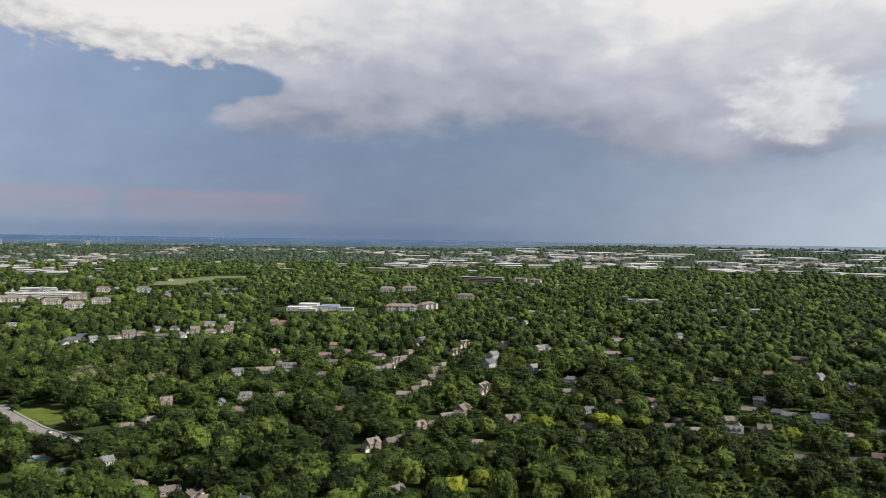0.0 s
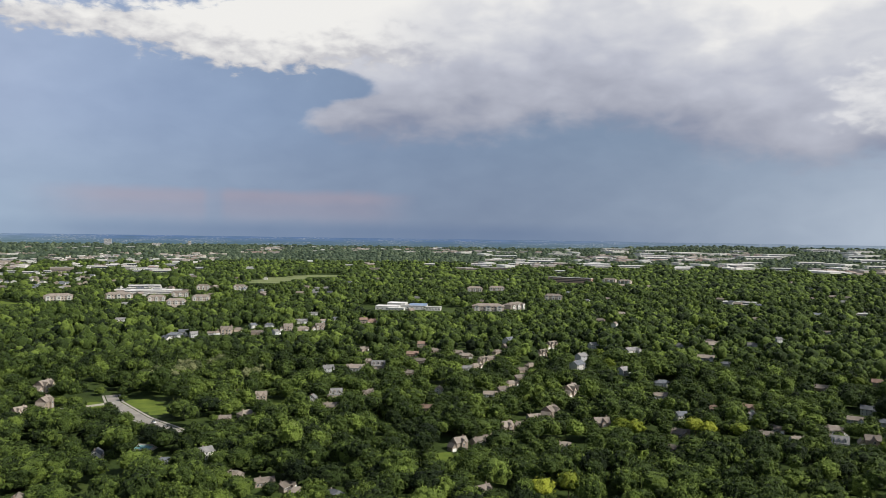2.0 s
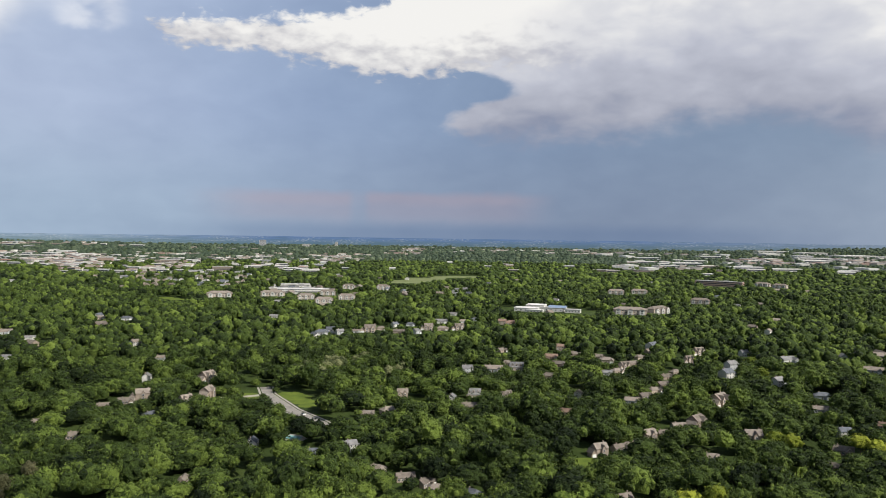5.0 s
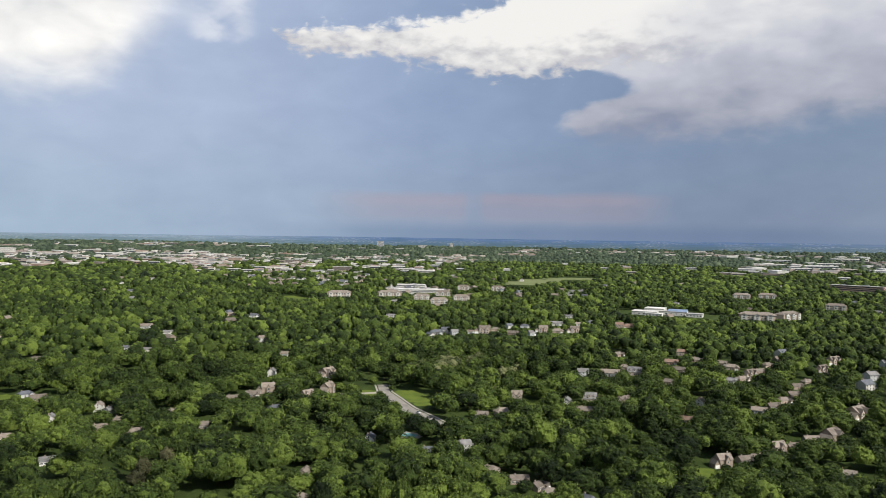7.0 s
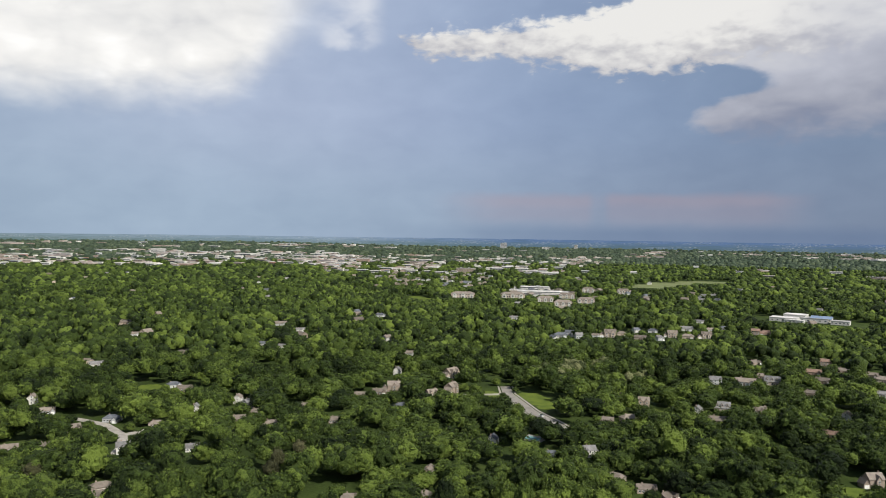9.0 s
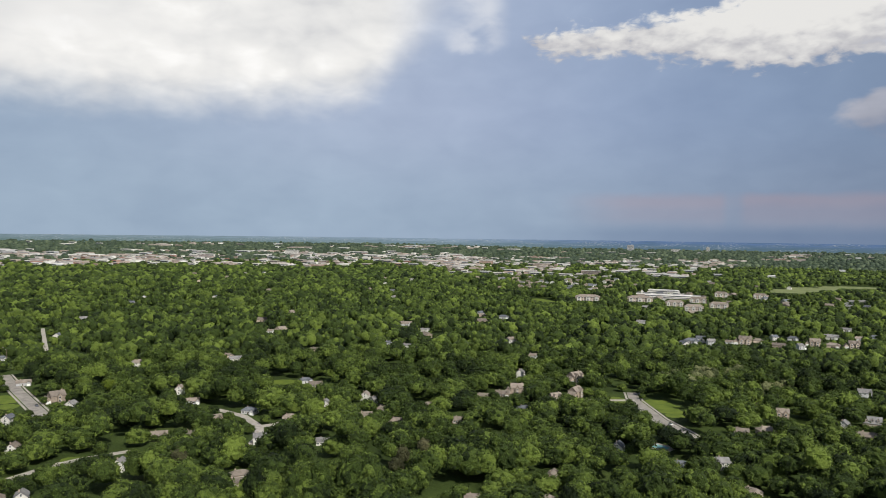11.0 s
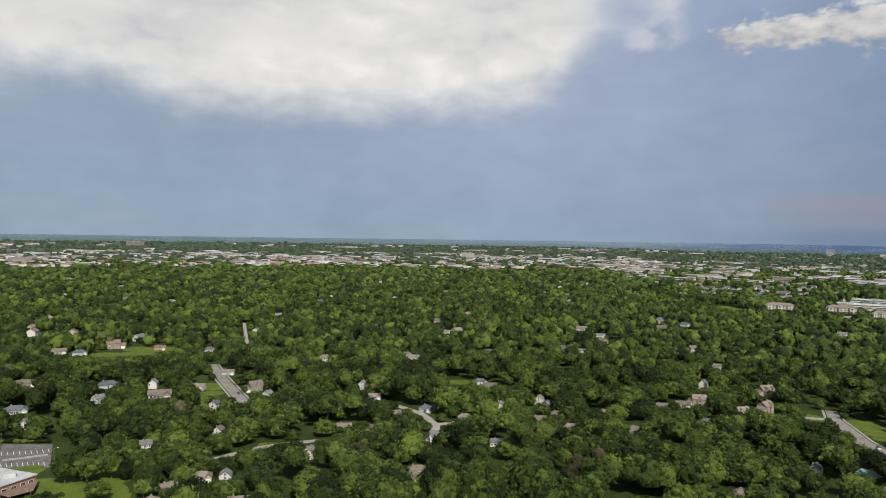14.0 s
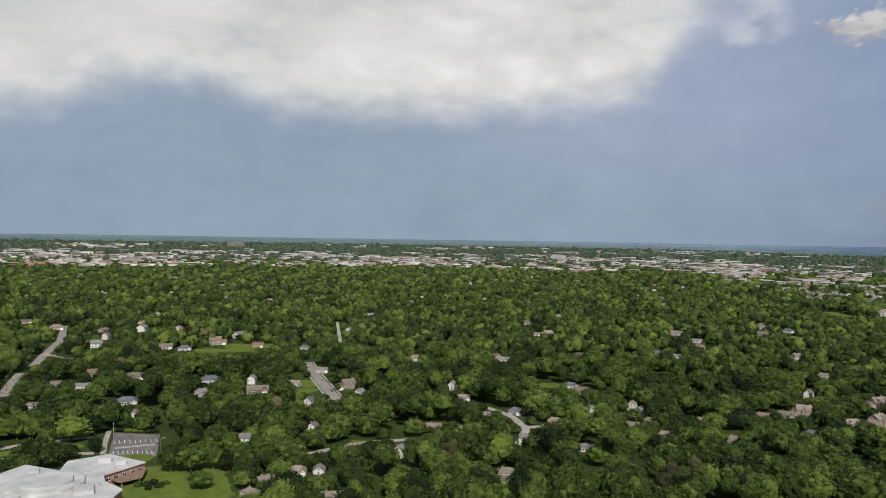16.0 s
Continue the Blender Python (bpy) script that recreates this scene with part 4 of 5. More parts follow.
def big_house(walls, roof, label, front_gables=2, side_wing=True, chimney_mat=None):
    """A two-storey house with steep gables to the street and a garage wing."""
    h = new("house")
    part("wall", gabled_wall(-6, 6, -4.5, 4.5, -0.4, 5.6, 8.8), walls, h)
    part("roof", gable_roof(-6, 6, -4.5, 4.5, 5.6, 8.8), roof, h)
    for k in range(front_gables):
        x = (-3.6, 2.9)[k] if front_gables == 2 else 0.5
        part("wall", gabled_wall(x - 1.9, x + 1.9, -6.2, 0, -0.4, 5.3, 8.1, "y"), walls, h)
        part("roof", gable_roof(x - 1.9, x + 1.9, -6.2, 0.2, 5.3, 8.1, "y", 0.35), roof, h)
        for z in (1.7, 4.3):
            window(h, x, -6.2, z, 1.6, 1.5, 0)
    for z in (1.7, 4.3):
        window(h, 0.0, -4.5, z, 1.1, 1.4, 0)
        window(h, 6, 1.6, z, 1.1, 1.4, 90)
        window(h, 6, -2.0, z, 1.1, 1.4, 90)
    if side_wing:
        part("wall", gabled_wall(-11, -6, -5.2, 2.2, -0.4, 3.0, 5.6, "y"), walls, h)
        part("roof", gable_roof(-11, -6.3, -5.2, 2.2, 3.0, 5.6, "y"), roof, h)
        slab("garage_door", trim_white, h, -10.4, -6.7, -5.28, -5.16, -0.2, 2.3)
    slab("chimney", chimney_mat or brick_tan, h, 4.3, 5.2, 1.4, 2.4, 6.4, 9.5)
    slab("door", bark, h, 0.9, 1.8, -4.58, -4.45, 0.0, 2.1)
    return tagged(h, label, "house", "houses along the streets")


def dormer_house(walls, roof, label):
    """A storey-and-a-half house with dormers in its roof."""
    h = new("house")
    part("wall", gabled_wall(-6.5, 6.5, -4.6, 4.6, -0.4, 3.8, 8.0), walls, h)
    part("roof", gable_roof(-6.5, 6.5, -4.6, 4.6, 3.8, 8.0), roof, h)
    for x in (-4.0, 0.0, 4.0):
        part("dormer", gabled_wall(x - 1.0, x + 1.0, -4.0, -0.6, 4.2, 6.3, 7.4, "y"), walls, h)
        part("dormer_roof", gable_roof(x - 1.0, x + 1.0, -4.0, -0.4, 6.3, 7.4, "y", 0.25, 0.14), roof, h)
        window(h, x, -4.0, 5.6, 1.1, 1.1, 0)
        window(h, x, -4.6, 1.9, 1.1, 1.4, 0)
    window(h, 6.5, 0, 5.4, 1.1, 1.4, 90), window(h, 6.5, 1.8, 1.9, 1.1, 1.4, 90)
    slab("chimney", brick_tan, h, -6.9, -6.0, -0.6, 0.6, 0.0, 8.7)
    slab("door", bark, h, 1.5, 2.4, -4.68, -4.55, 0.0, 2.1)
    return tagged(h, label, "house", "houses along the streets")


def ranch_house(walls, roof, label, hip=False):
    """A low house with a shallow roof and a cross wing."""
    h = new("house")
    part("wall", gabled_wall(-7, 7, -4, 4, -0.4, 2.9, 2.95 if hip else 5.2), walls, h)
    part("roof", hip_roof(-7, 7, -4, 4, 3.0, 5.6) if hip else gable_roof(-7, 7, -4, 4, 2.9, 5.2), roof, h)
    part("wall", gabled_wall(2.4, 6.6, -7, -1, -0.4, 2.8, 4.6, "y"), walls, h)
    part("roof", gable_roof(2.4, 6.6, -7, -0.6, 2.8, 4.6, "y"), roof, h)
    slab("garage_door", trim_white, h, 3.0, 6.0, -7.08, -6.95, -0.2, 2.2)
    for x in (-5.2, -2.6, 0.6):
        window(h, x, -4, 1.6, 1.6, 1.2, 0)
    window(h, 7, 0.5, 1.6, 1.6, 1.2, 90)
    slab("chimney", brick_tan, h, -3.4, -2.5, 0.6, 1.4, 3.6, 6.0)
    slab("door", bark, h, -1.3, -0.4, -4.08, -3.95, 0.0, 2.1)
    return tagged(h, label, "house", "houses along the streets")


def plain_house(walls, roof, label):
    """A two-storey house with plain gables."""
    h = new("house")
    part("wall", gabled_wall(-5.5, 5.5, -4.2, 4.2, -0.4, 5.3, 8.0), walls, h)
    part("roof", gable_roof(-5.5, 5.5, -4.2, 4.2, 5.3, 8.0), roof, h)
    part("wall", gabled_wall(5.5, 10, -4.0, 2.6, -0.4, 2.8, 4.9, "x"), walls, h)
    part("roof", gable_roof(5.9, 10, -4.0, 2.6, 2.8, 4.9, "x"), roof, h)
    slab("garage_door", trim_white, h, 6.2, 9.4, -4.08, -3.95, -0.2, 2.3)
    for x in (-3.6, -0.2, 3.4):
        for z in (1.7, 4.2):
            window(h, x, -4.2, z, 1.1, 1.4, 0)
    for z in (1.7, 4.2, 6.4):
        window(h, -5.5, 0.0, z, 1.1, 1.4, -90)
        if z > 4:
            window(h, 5.5, 0.0, z, 1.1, 1.4, 90)
    slab("chimney", brick_tan, h, -2.0, -1.1, 0.8, 1.7, 6.6, 8.8)
    return tagged(h, label, "house", "houses along the streets")


def house_kinds():
    return {
        "T": [big_house(siding_cream, roof_tan, "large cream stucco house with steep tan shingled gables"),
              big_house(siding_tan, roof_tan, "tan two-storey house with one street gable and tan roof", 1)],
        "B": [ranch_house(siding_tan, roof_brown, "low tan house with a brown shingled roof"),
              ranch_house(siding_cream, roof_tan, "low cream house with a hipped tan roof", True)],
        "G": [plain_house(siding_grey, roof_grey, "grey two-storey house with a grey shingled roof"),
              ranch_house(siding_white, roof_grey, "low white house with a pale grey shingled roof"),
              plain_house(siding_white, roof_dark, "white two-storey house with a slate grey roof")],
        "L": [ranch_house(siding_white, roof_grey, "low white house with a pale grey shingled roof"),
              ranch_house(siding_grey, roof_tan, "low grey house with a tan shingled roof"),
              ranch_house(siding_grey, roof_dark, "low grey house with a slate grey hipped roof", True)],
        "W": [plain_house(siding_white, roof_grey, "white clapboard house with a grey gabled roof"),
              plain_house(siding_white, roof_tan, "white clapboard house with a tan gabled roof")],
        "D": [dormer_house(siding_white, roof_grey, "white house with three dormers in a grey roof"),
              dormer_house(siding_cream, roof_grey, "cream house with three dormers in a grey roof")],
        "R": [ranch_house(brick_red, roof_red, "low red brick house with a red-brown roof"),
              plain_house(siding_tan, roof_red, "tan two-storey house with a red-brown roof")],
    }


def make_houses():
    near_kinds = house_kinds()
    SIMPLE[0] = True
    far_kinds = house_kinds()
    SIMPLE[0] = False
    used = set()
    for i, (x, y, turn, size, kind) in enumerate(HOUSES):
        size = (0.74 if math.hypot(x, y) < 560 else 0.84) * max(size, 0.88)
        across = (turn - math.degrees(math.atan2(-x, y))) % 180
        if kind in "WG" and (across < 35 or across > 145) and i % 4:
            kind = "L"
        kinds = near_kinds if math.hypot(x, y) < 600 else far_kinds
        choice = kinds[kind][(i * 7 + i // 3) % len(kinds[kind])]
        m = pose(x, y, float(rise_of(x, y)), 0, 0, turn)
        if choice.name in used:
            house = copy_thing(choice, m)
        else:
            used.add(choice.name)
            house = choice
            house.matrix_basis = m
        house.scale = (size, size, 0.35 + 0.65 * size)
    for kinds in (near_kinds, far_kinds):
        for choice in sum(kinds.values(), []):
            if choice.name not in used:          # a kind that no house took
                for ob in (*choice.children_recursive, choice):
                    bpy.data.objects.remove(ob)


make_houses()

# ---- roads, lawns, fields ----


def ribbon(name, width, line, mat, lift, label, category):
    """A paved strip along a line, with a little thickness."""
    pts = [Vector((x, y, 0)) for x, y in sampled(line, 6.0)]
    bm, rows = bmesh.new(), []
    for i, p in enumerate(pts):
        d = (pts[min(i + 1, len(pts) - 1)] - pts[max(i - 1, 0)]).normalized()
        side = Vector((-d.y, d.x, 0)) * width / 2
        z = float(rise_of(p.x, p.y)) + lift
        rows.append([bm.verts.new((q.x, q.y, z + dz)) for q, dz in ((p + side, -0.3), (p + side, 0), (p - side, 0), (p - side, -0.3))])
    for a, b in zip(rows, rows[1:]):
        for k in range(3):
            bm.faces.new((a[k], a[k + 1], b[k + 1], b[k]))
    bmesh.ops.recalc_face_normals(bm, faces=bm.faces)
    return tagged(part(name, bm, mat), label, category, kind="structure")


for k, (name, width, line) in enumerate(ROADS):
    ribbon(name, width, line, asphalt if width > 7.4 else concrete, 0.10 + 0.012 * k, "pale worn asphalt road between the trees", "road")
    if name in ("street", "road"):
        for side in (-1, 1):
            ds = [Vector((b[0] - a[0], b[1] - a[1])).normalized() for a, b in zip(line, line[1:])]
            off = [(p[0] - d.y * side * (width / 2 + 1.6), p[1] + d.x * side * (width / 2 + 1.6)) for p, d in zip(line, ds + ds[-1:])]
            ribbon("pavement", 1.5, off, concrete, 0.16 + 0.004 * side, "narrow concrete pavement beside the road", "pavement")


def patch(name, circles, mat, lift, label, category):
    """Open ground of uneven outline made of overlapping rounds."""
    local = np.random.default_rng(5)
    for i, (x, y, radius) in enumerate(circles):
        bm = bmesh.new()
        ring = [bm.verts.new((x + radius * k * math.cos(a), y + radius * k * math.sin(a),
                              float(rise_of(x, y)) + lift + 0.006 * i))
                for a, k in ((2 * math.pi * j / 22, 1.1 + local.uniform(-0.1, 0.14)) for j in range(22))]
        bm.faces.new(ring)
        tagged(part(name, bm, mat), label, category, kind="structure")


def make_yards():
    """The paved yards and car parks round the far buildings, as one sheet of pieces."""
    verts, faces = [], []
    for x, y, turn, length, depth, high, kind in TOWN + LANDMARKS:
        m = pose(x, y, 0, 0, 0, turn)
        a, b = length * 0.5 + 9, depth * 0.5 + 14
        k = len(verts)
        for px, py in ((-a, -b), (a, -b), (a, b), (-a, b)):
            p = m @ Vector((px, py, 0))
            verts.append((p.x, p.y, float(rise_of(p.x, p.y)) + 0.3 + 0.004 * (k // 4 % 40)))
        faces += [(k, k + 1, k + 2), (k, k + 2, k + 3)]
    tagged(bulk("paved_yards", np.array(verts), np.array(faces), yard), "pale paved yards and car parks of the far town", "paving", kind="stuff")


make_yards()
patch("lawn", LAWNS, mown, 0.03, "mown bright green lawn", "lawn")
patch("field", FIELD, meadow, 0.04, "open pale green meadow among the woods", "field")

# ---- larger buildings ----


def flat_block(length, depth, high, walls, roof, name, label, category, group, storeys=1, plain=False):
    """A flat-roofed building with a parapet, bands of windows and plant on the roof; the front is -y."""
    bm = bmesh.new()
    box(bm, -length / 2, length / 2, -depth / 2, depth / 2, -1.5, high)
    b = part(name, bm, walls)
    bm = bmesh.new()
    box(bm, -length / 2 - 0.3, length / 2 + 0.3, -depth / 2 - 0.3, depth / 2 + 0.3, high, high + 0.45)
    part("roof", bm, roof, b)
    gap = high / storeys
    for k in range(storeys):
        z = gap * (k + 0.55)
        slab("window_band", glass, b, -length * 0.46, length * 0.46, -depth / 2 - 0.12, -depth / 2 + 0.1, z - gap * 0.2, z + gap * 0.2)
        if plain:
            break
        slab("window_band", glass, b, length / 2 - 0.1, length / 2 + 0.12, -depth * 0.4, depth * 0.4, z - gap * 0.2, z + gap * 0.2)
    if plain:
        return tagged(b, label, category, group)
    slab("roof_unit", metal_grey, b, length * 0.1, length * 0.22, -depth * 0.15, depth * 0.1, high + 0.45, high + 2.4)
    slab("roof_unit", metal_grey, b, -length * 0.3, -length * 0.22, 0, depth * 0.16, high + 0.45, high + 2.0)
    return tagged(b, label, category, group)


def make_town():
    looks = {"w": (siding_white, roof_white, "white", "white"), "t": (siding_tan, roof_gravel, "tan", "grey"), "g": (siding_grey, roof_white, "grey", "white"),
             "b": (brick_red, roof_gravel, "brown brick", "grey"), "r": (brick_red, roof_gravel, "dark red brick", "grey")}
    for x, y, turn, length, depth, high, kind in TOWN:
        walls, roof, a, b = looks[kind]
        name = "warehouse" if length > 34 else "shop_building"
        ob = flat_block(length, depth, high, walls, roof, name, "far %s commercial building with a flat %s roof" % (a, b), "building", "buildings of the far town", plain=True)
        ob.matrix_basis = pose(x, y, float(rise_of(x, y)), 0, 0, turn)
    for x, y, turn, length, depth, high, kind in LANDMARKS:
        walls, roof, a, b = looks[kind]
        tall = high > 11
        ob = flat_block(length, depth, high, walls, roof, "office_block" if tall else "long_building",
                        "%s %s with a flat %s roof" % (a, "block of several storeys" if tall else "long low building", b), "building", "larger buildings among the trees",
                        max(1, round(high / 3.6)))
        ob.matrix_basis = pose(x, y, float(rise_of(x, y)), 0, 0, turn)


def make_blocks():
    """The crowd of small far buildings: walls and a slightly wider roof slab each, all in one sheet."""
    def build(n, s):
        stored = n.add("ShaderNodeAttribute")
        stored.attribute_name = "tint"
        colour = n.ramp(stored.outputs["Fac"], [(0.0, (0.80, 0.79, 0.77)), (0.15, (0.66, 0.63, 0.59)), (0.3, (0.46, 0.39, 0.34)), (0.6, (0.33, 0.28, 0.25)),
                                                (0.8, (0.25, 0.25, 0.26)), (0.9, (0.30, 0.20, 0.16)), (1.0, (0.16, 0.15, 0.15))])
        n.link(n.mix(n.step(n.noise(spots(n), 0.08, 4), 0.35, 0.7, 0.0, 0.3), colour, (0.30, 0.29, 0.28)), s.inputs["Base Color"])
        s.inputs["Roughness"].default_value = 0.8
    cube = np.array([(x, y, z) for z in (0, 1) for x, y in ((-0.5, -0.5), (0.5, -0.5), (0.5, 0.5), (-0.5, 0.5))])
    quads = np.array([(4, 5, 6, 7), (0, 1, 5, 4), (1, 2, 6, 5), (2, 3, 7, 6), (3, 0, 4, 7)])
    verts, faces, tint = [], [], []
    local = random.Random(31)
    for x, y, turn, length, depth, high, shade in BLOCKS:
        c, s = math.cos(radians(turn)), math.sin(radians(turn))
        foot = float(rise_of(x, y)) - 2.0
        top = local.choice((shade, local.random() * 0.5, 0.75, 0.9))
        for grow, low, up, colour in ((0.0, 0.0, high + 2.0, shade), (0.8, high + 2.0, high + 2.8, top)):
            p = cube * (length + grow, depth + grow, up - low)
            faces.append(quads + 8 * len(verts))
            verts.append(np.stack([p[:, 0] * c - p[:, 1] * s + x, p[:, 0] * s + p[:, 1] * c + y, p[:, 2] + low + foot], 1))
            tint += [colour] * 8
    tagged(bulk("far_buildings", np.concatenate(verts), np.concatenate(faces), material("far_town_paint", build), np.array(tint)),
           "crowded small white, tan and brown buildings of the far town", "buildings", kind="stuff")


def make_apartments():
    b = new("apartment_building")
    part("wall", gabled_wall(-17, 17, -6, 6, -0.5, 8.8, 8.85), siding_cream, b)
    part("roof", hip_roof(-17, 17, -6, 6, 8.8, 13.2), roof_tan, b)
    for x in (-12, 0, 12):
        part("bay", gabled_wall(x - 2.6, x + 2.6, -8.2, -4, -0.5, 8.6, 10.6, "y"), siding_white, b)
        part("bay_roof", gable_roof(x - 2.6, x + 2.6, -8.2, -2, 8.6, 10.6, "y"), roof_tan, b)
    for z in (1.5, 4.4, 7.2):
        for x in (-12, 0, 12):
            window(b, x, -8.2, z, 2.4, 1.5, 0)
        for x in (-7.6, -4.4, 4.4, 7.6):
            window(b, x, -6, z, 1.6, 1.5, 0)
        for y in (-2.5, 2.5):
            window(b, 17, y, z, 1.6, 1.5, 90)
    tagged(b, "three-storey cream apartment building with a hipped tan roof", "apartments", "apartment buildings")
    for i, (x, y, turn, size) in enumerate(APARTMENTS):
        m = pose(x, y, float(rise_of(x, y)), 0, 0, turn)
        ob = copy_thing(b, m) if i else b
        ob.matrix_basis = m
        ob.scale = (size, size, 0.95)


def make_specks():
    protos = []
    for walls, roof, label in ((siding_tan, roof_brown, "small tan house with a brown roof among trees"), (siding_white, roof_grey, "small white house with a grey roof among trees"),
                               (siding_cream, roof_tan, "small cream house with a tan roof among trees"), (siding_white, roof_dark, "small white house with a dark roof among trees")):
        h = part("house", gabled_wall(-5.5, 5.5, -4.4, 4.4, -0.5, 4.8, 7.6), walls)
        part("roof", gable_roof(-5.5, 5.5, -4.4, 4.4, 4.8, 7.6), roof, h)
        window(h, 0, -4.4, 3.4, 1.6, 1.5, 0)
        protos.append(tagged(h, label, "house", "houses far among the trees"))
    for i, (x, y, turn, size) in enumerate(SPECKS):
        m = pose(x, y, float(rise_of(x, y)), 0, 0, turn)
        ob = copy_thing(protos[i % 4], m) if i >= 4 else protos[i]
        ob.matrix_basis = m
        ob.scale = (size, size, 1.0)


def prism(points, z0, z1):
    bm = bmesh.new()
    low, top = ([bm.verts.new((x, y, z)) for x, y in points] for z in (z0, z1))
    bm.faces.new(low), bm.faces.new(top)
    for i in range(len(points)):
        j = (i + 1) % len(points)
        bm.faces.new((low[i], low[j], top[j], top[i]))
    bmesh.ops.recalc_face_normals(bm, faces=bm.faces)
    return bm


def grown(points, by):
    cx, cy = (sum(p[k] for p in points) / len(points) for k in (0, 1))
    return [(x + by * (1 if x > cx else -1), y + by * (1 if y > cy else -1)) for x, y in points]


def make_school():
    s = new("school")
    wing = [(-417, 10), (-397, 26), (-383, 7), (-394, -12), (-412, -8)]
    hall = [(-394, -11.9), (-383, 6.8), (-371, 7), (-356, 14), (-347, 10), (-349, -12), (-352, -48), (-382, -52), (-410, -26)]
    for points, high in ((wing, 5.6), (hall, 6.4)):
        part("wall", prism(points, -0.4, high), brick_red, s, "red brick wall")
        part("roof", prism(grown(points, 0.5), high, high + 0.6), roof_membrane, s, "pale grey roof membrane with worn patches")
    for radius, z0, z1 in ((16.5, 7.0, 8.4), (11.5, 8.4, 9.4)):
        part("lantern", prism([(-374 + radius * math.cos(math.pi * (k + 0.5) / 4), -16 + radius * math.sin(math.pi * (k + 0.5) / 4)) for k in range(8)], z0, z1), roof_membrane, s)
    for x, y, a, b, h in ((-405, 8, 3.0, 3.0, 1.6), (-398, 15, 2.0, 2.6, 1.2), (-359, -1, 5.5, 4.0, 1.7), (-366, 3, 2.0, 2.0, 1.2), (-396, -22, 3.0, 2.0, 1.3), (-358, -28, 2.4, 2.4, 1.4),
                          (-386, 0, 1.4, 1.4, 1.0)):
        slab("roof_unit", roof_membrane, s, x - a, x + a, y - b, y + b, 6.2, 6.9 + h)
    ax, ay, bx, by = -397, 26, -383, 7
    turn = math.degrees(math.atan2(ay - by, ax - bx)) + 180
    for k in (0.12, 0.3, 0.5, 0.7, 0.88):
        window(s, ax + (bx - ax) * k, ay + (by - ay) * k, 3.2, 2.4, 1.5, turn + 180)
    for k in (0.15, 0.4, 0.65, 0.9):
        window(s, -371 + 15 * k, 7 + 7 * k, 3.4, 2.4, 1.5, 25 + 180)
    part("canopy", prism([(-398, 27), (-383, 24), (-379, 14), (-385, 10.5)], 2.5, 2.75), roof_red, s, "flat red-brown canopy")
    for x, y in ((-384, 23), (-380.5, 15)):
        slab("post", trim_white, s, x - 0.12, x + 0.12, y - 0.12, y + 0.12, -0.2, 2.5)
    tagged(s, "sprawling red brick school with pale flat roofs", "school")
    lot = part("car_park", prism([(-434, 10), (-426, 34), (-471, 39), (-486, 15)], -0.3, 0.12), asphalt_dark)
    tagged(lot, "small dark asphalt car park with painted bays", "car park", kind="structure")
    for row, (x0, y0, x1, y1) in enumerate(((-436, 13, -429, 32), (-458, 14, -453, 36))):
        for k in range(9):
            x, y = x0 + (x1 - x0) * k / 8, y0 + (y1 - y0) * k / 8
            bm = bmesh.new()
            box(bm, x - 9.0, x - 2.0, y - 0.14, y + 0.14, 0.12, 0.135)
            part("bay_line", bm, trim_white, lot)
    slab("island", concrete, lot, -452, -449, 14, 35, 0.0, 0.3)
    hedge_v, hedge_f = crown_of_clumps(33, 14, 5, 2, 60)
    for k in range(7):
        hedge = bulk("hedge", hedge_v, hedge_f, shrub_leaf)
        hedge.matrix_basis = pose(-489 + 2.0 * k, 15 + 3.6 * k, 0.9, 0, 0, 50 * k) @ Matrix.Diagonal((2.6, 2.6, 1.5, 1))
        tagged(hedge, "clipped dark green hedge behind the car park", "hedge", "hedge behind the car park")
    ribbon("path", 3.0, [(-440, 8), (-462, 9), (-490, 12)], concrete, 0.2, "pale concrete path beside the car park", "path")


def make_centre():
    """A low community building with pale roofs and one blue roof."""
    c = new("community_centre")
    x, y = CENTRE
    for x0, x1, y0, y1, h, mat in ((-56, -18, -14, 12, 5.6, roof_white), (-18, 20, 4, 26, 6, roof_gravel), (24, 48, -4, 12, 5, roof_gravel), (-42, -12, 14, 40, 8.5, roof_white), (-34, -8, -24, -14.5, 4.2, roof_white)):
        slab("wall", siding_white, c, x + x0, x + x1, y + y0, y + y1, -0.4, h)
        slab("roof", mat, c, x + x0 - 0.4, x + x1 + 0.4, y + y0 - 0.4, y + y1 + 0.4, h + 0.01, h + 0.6)
        for k in range(5):
            window(c, x + x0 + (x1 - x0) * (k + 0.5) / 5, y + y0, h * 0.5, 2.4, 1.5, 0)
    ridge = part("blue_roof", gable_roof(x - 4, x + 24, y + 6, y + 22, 6.2, 9.4), roof_blue, c, "blue metal pitched roof")
    part("wall", gabled_wall(x - 4, x + 24, y + 6, y + 22, 5.6, 6.2, 9.4), siding_white, c)
    tagged(c, "low white community building with one blue roof", "building")


roof_blue = weathered("blue_metal_roof", (0.16, 0.22, 0.33), (0.24, 0.31, 0.43), 0.3, 4.0, 0.5, 0.0)
make_town()
make_blocks()
make_apartments()
make_specks()
make_school()
make_centre()

# ---- garden trees, shrubs, lamps, pool ----


def plant(kind, x, y, radius, height, label):
    t = copy_thing(TREE_KINDS[kind % 6], pose(x, y, -0.15, 0, 0, 47 * kind))
    t.scale = (radius / 6, radius / 6, height / 13.2)
    return tagged(t, label, "tree", "trees of the near wood")


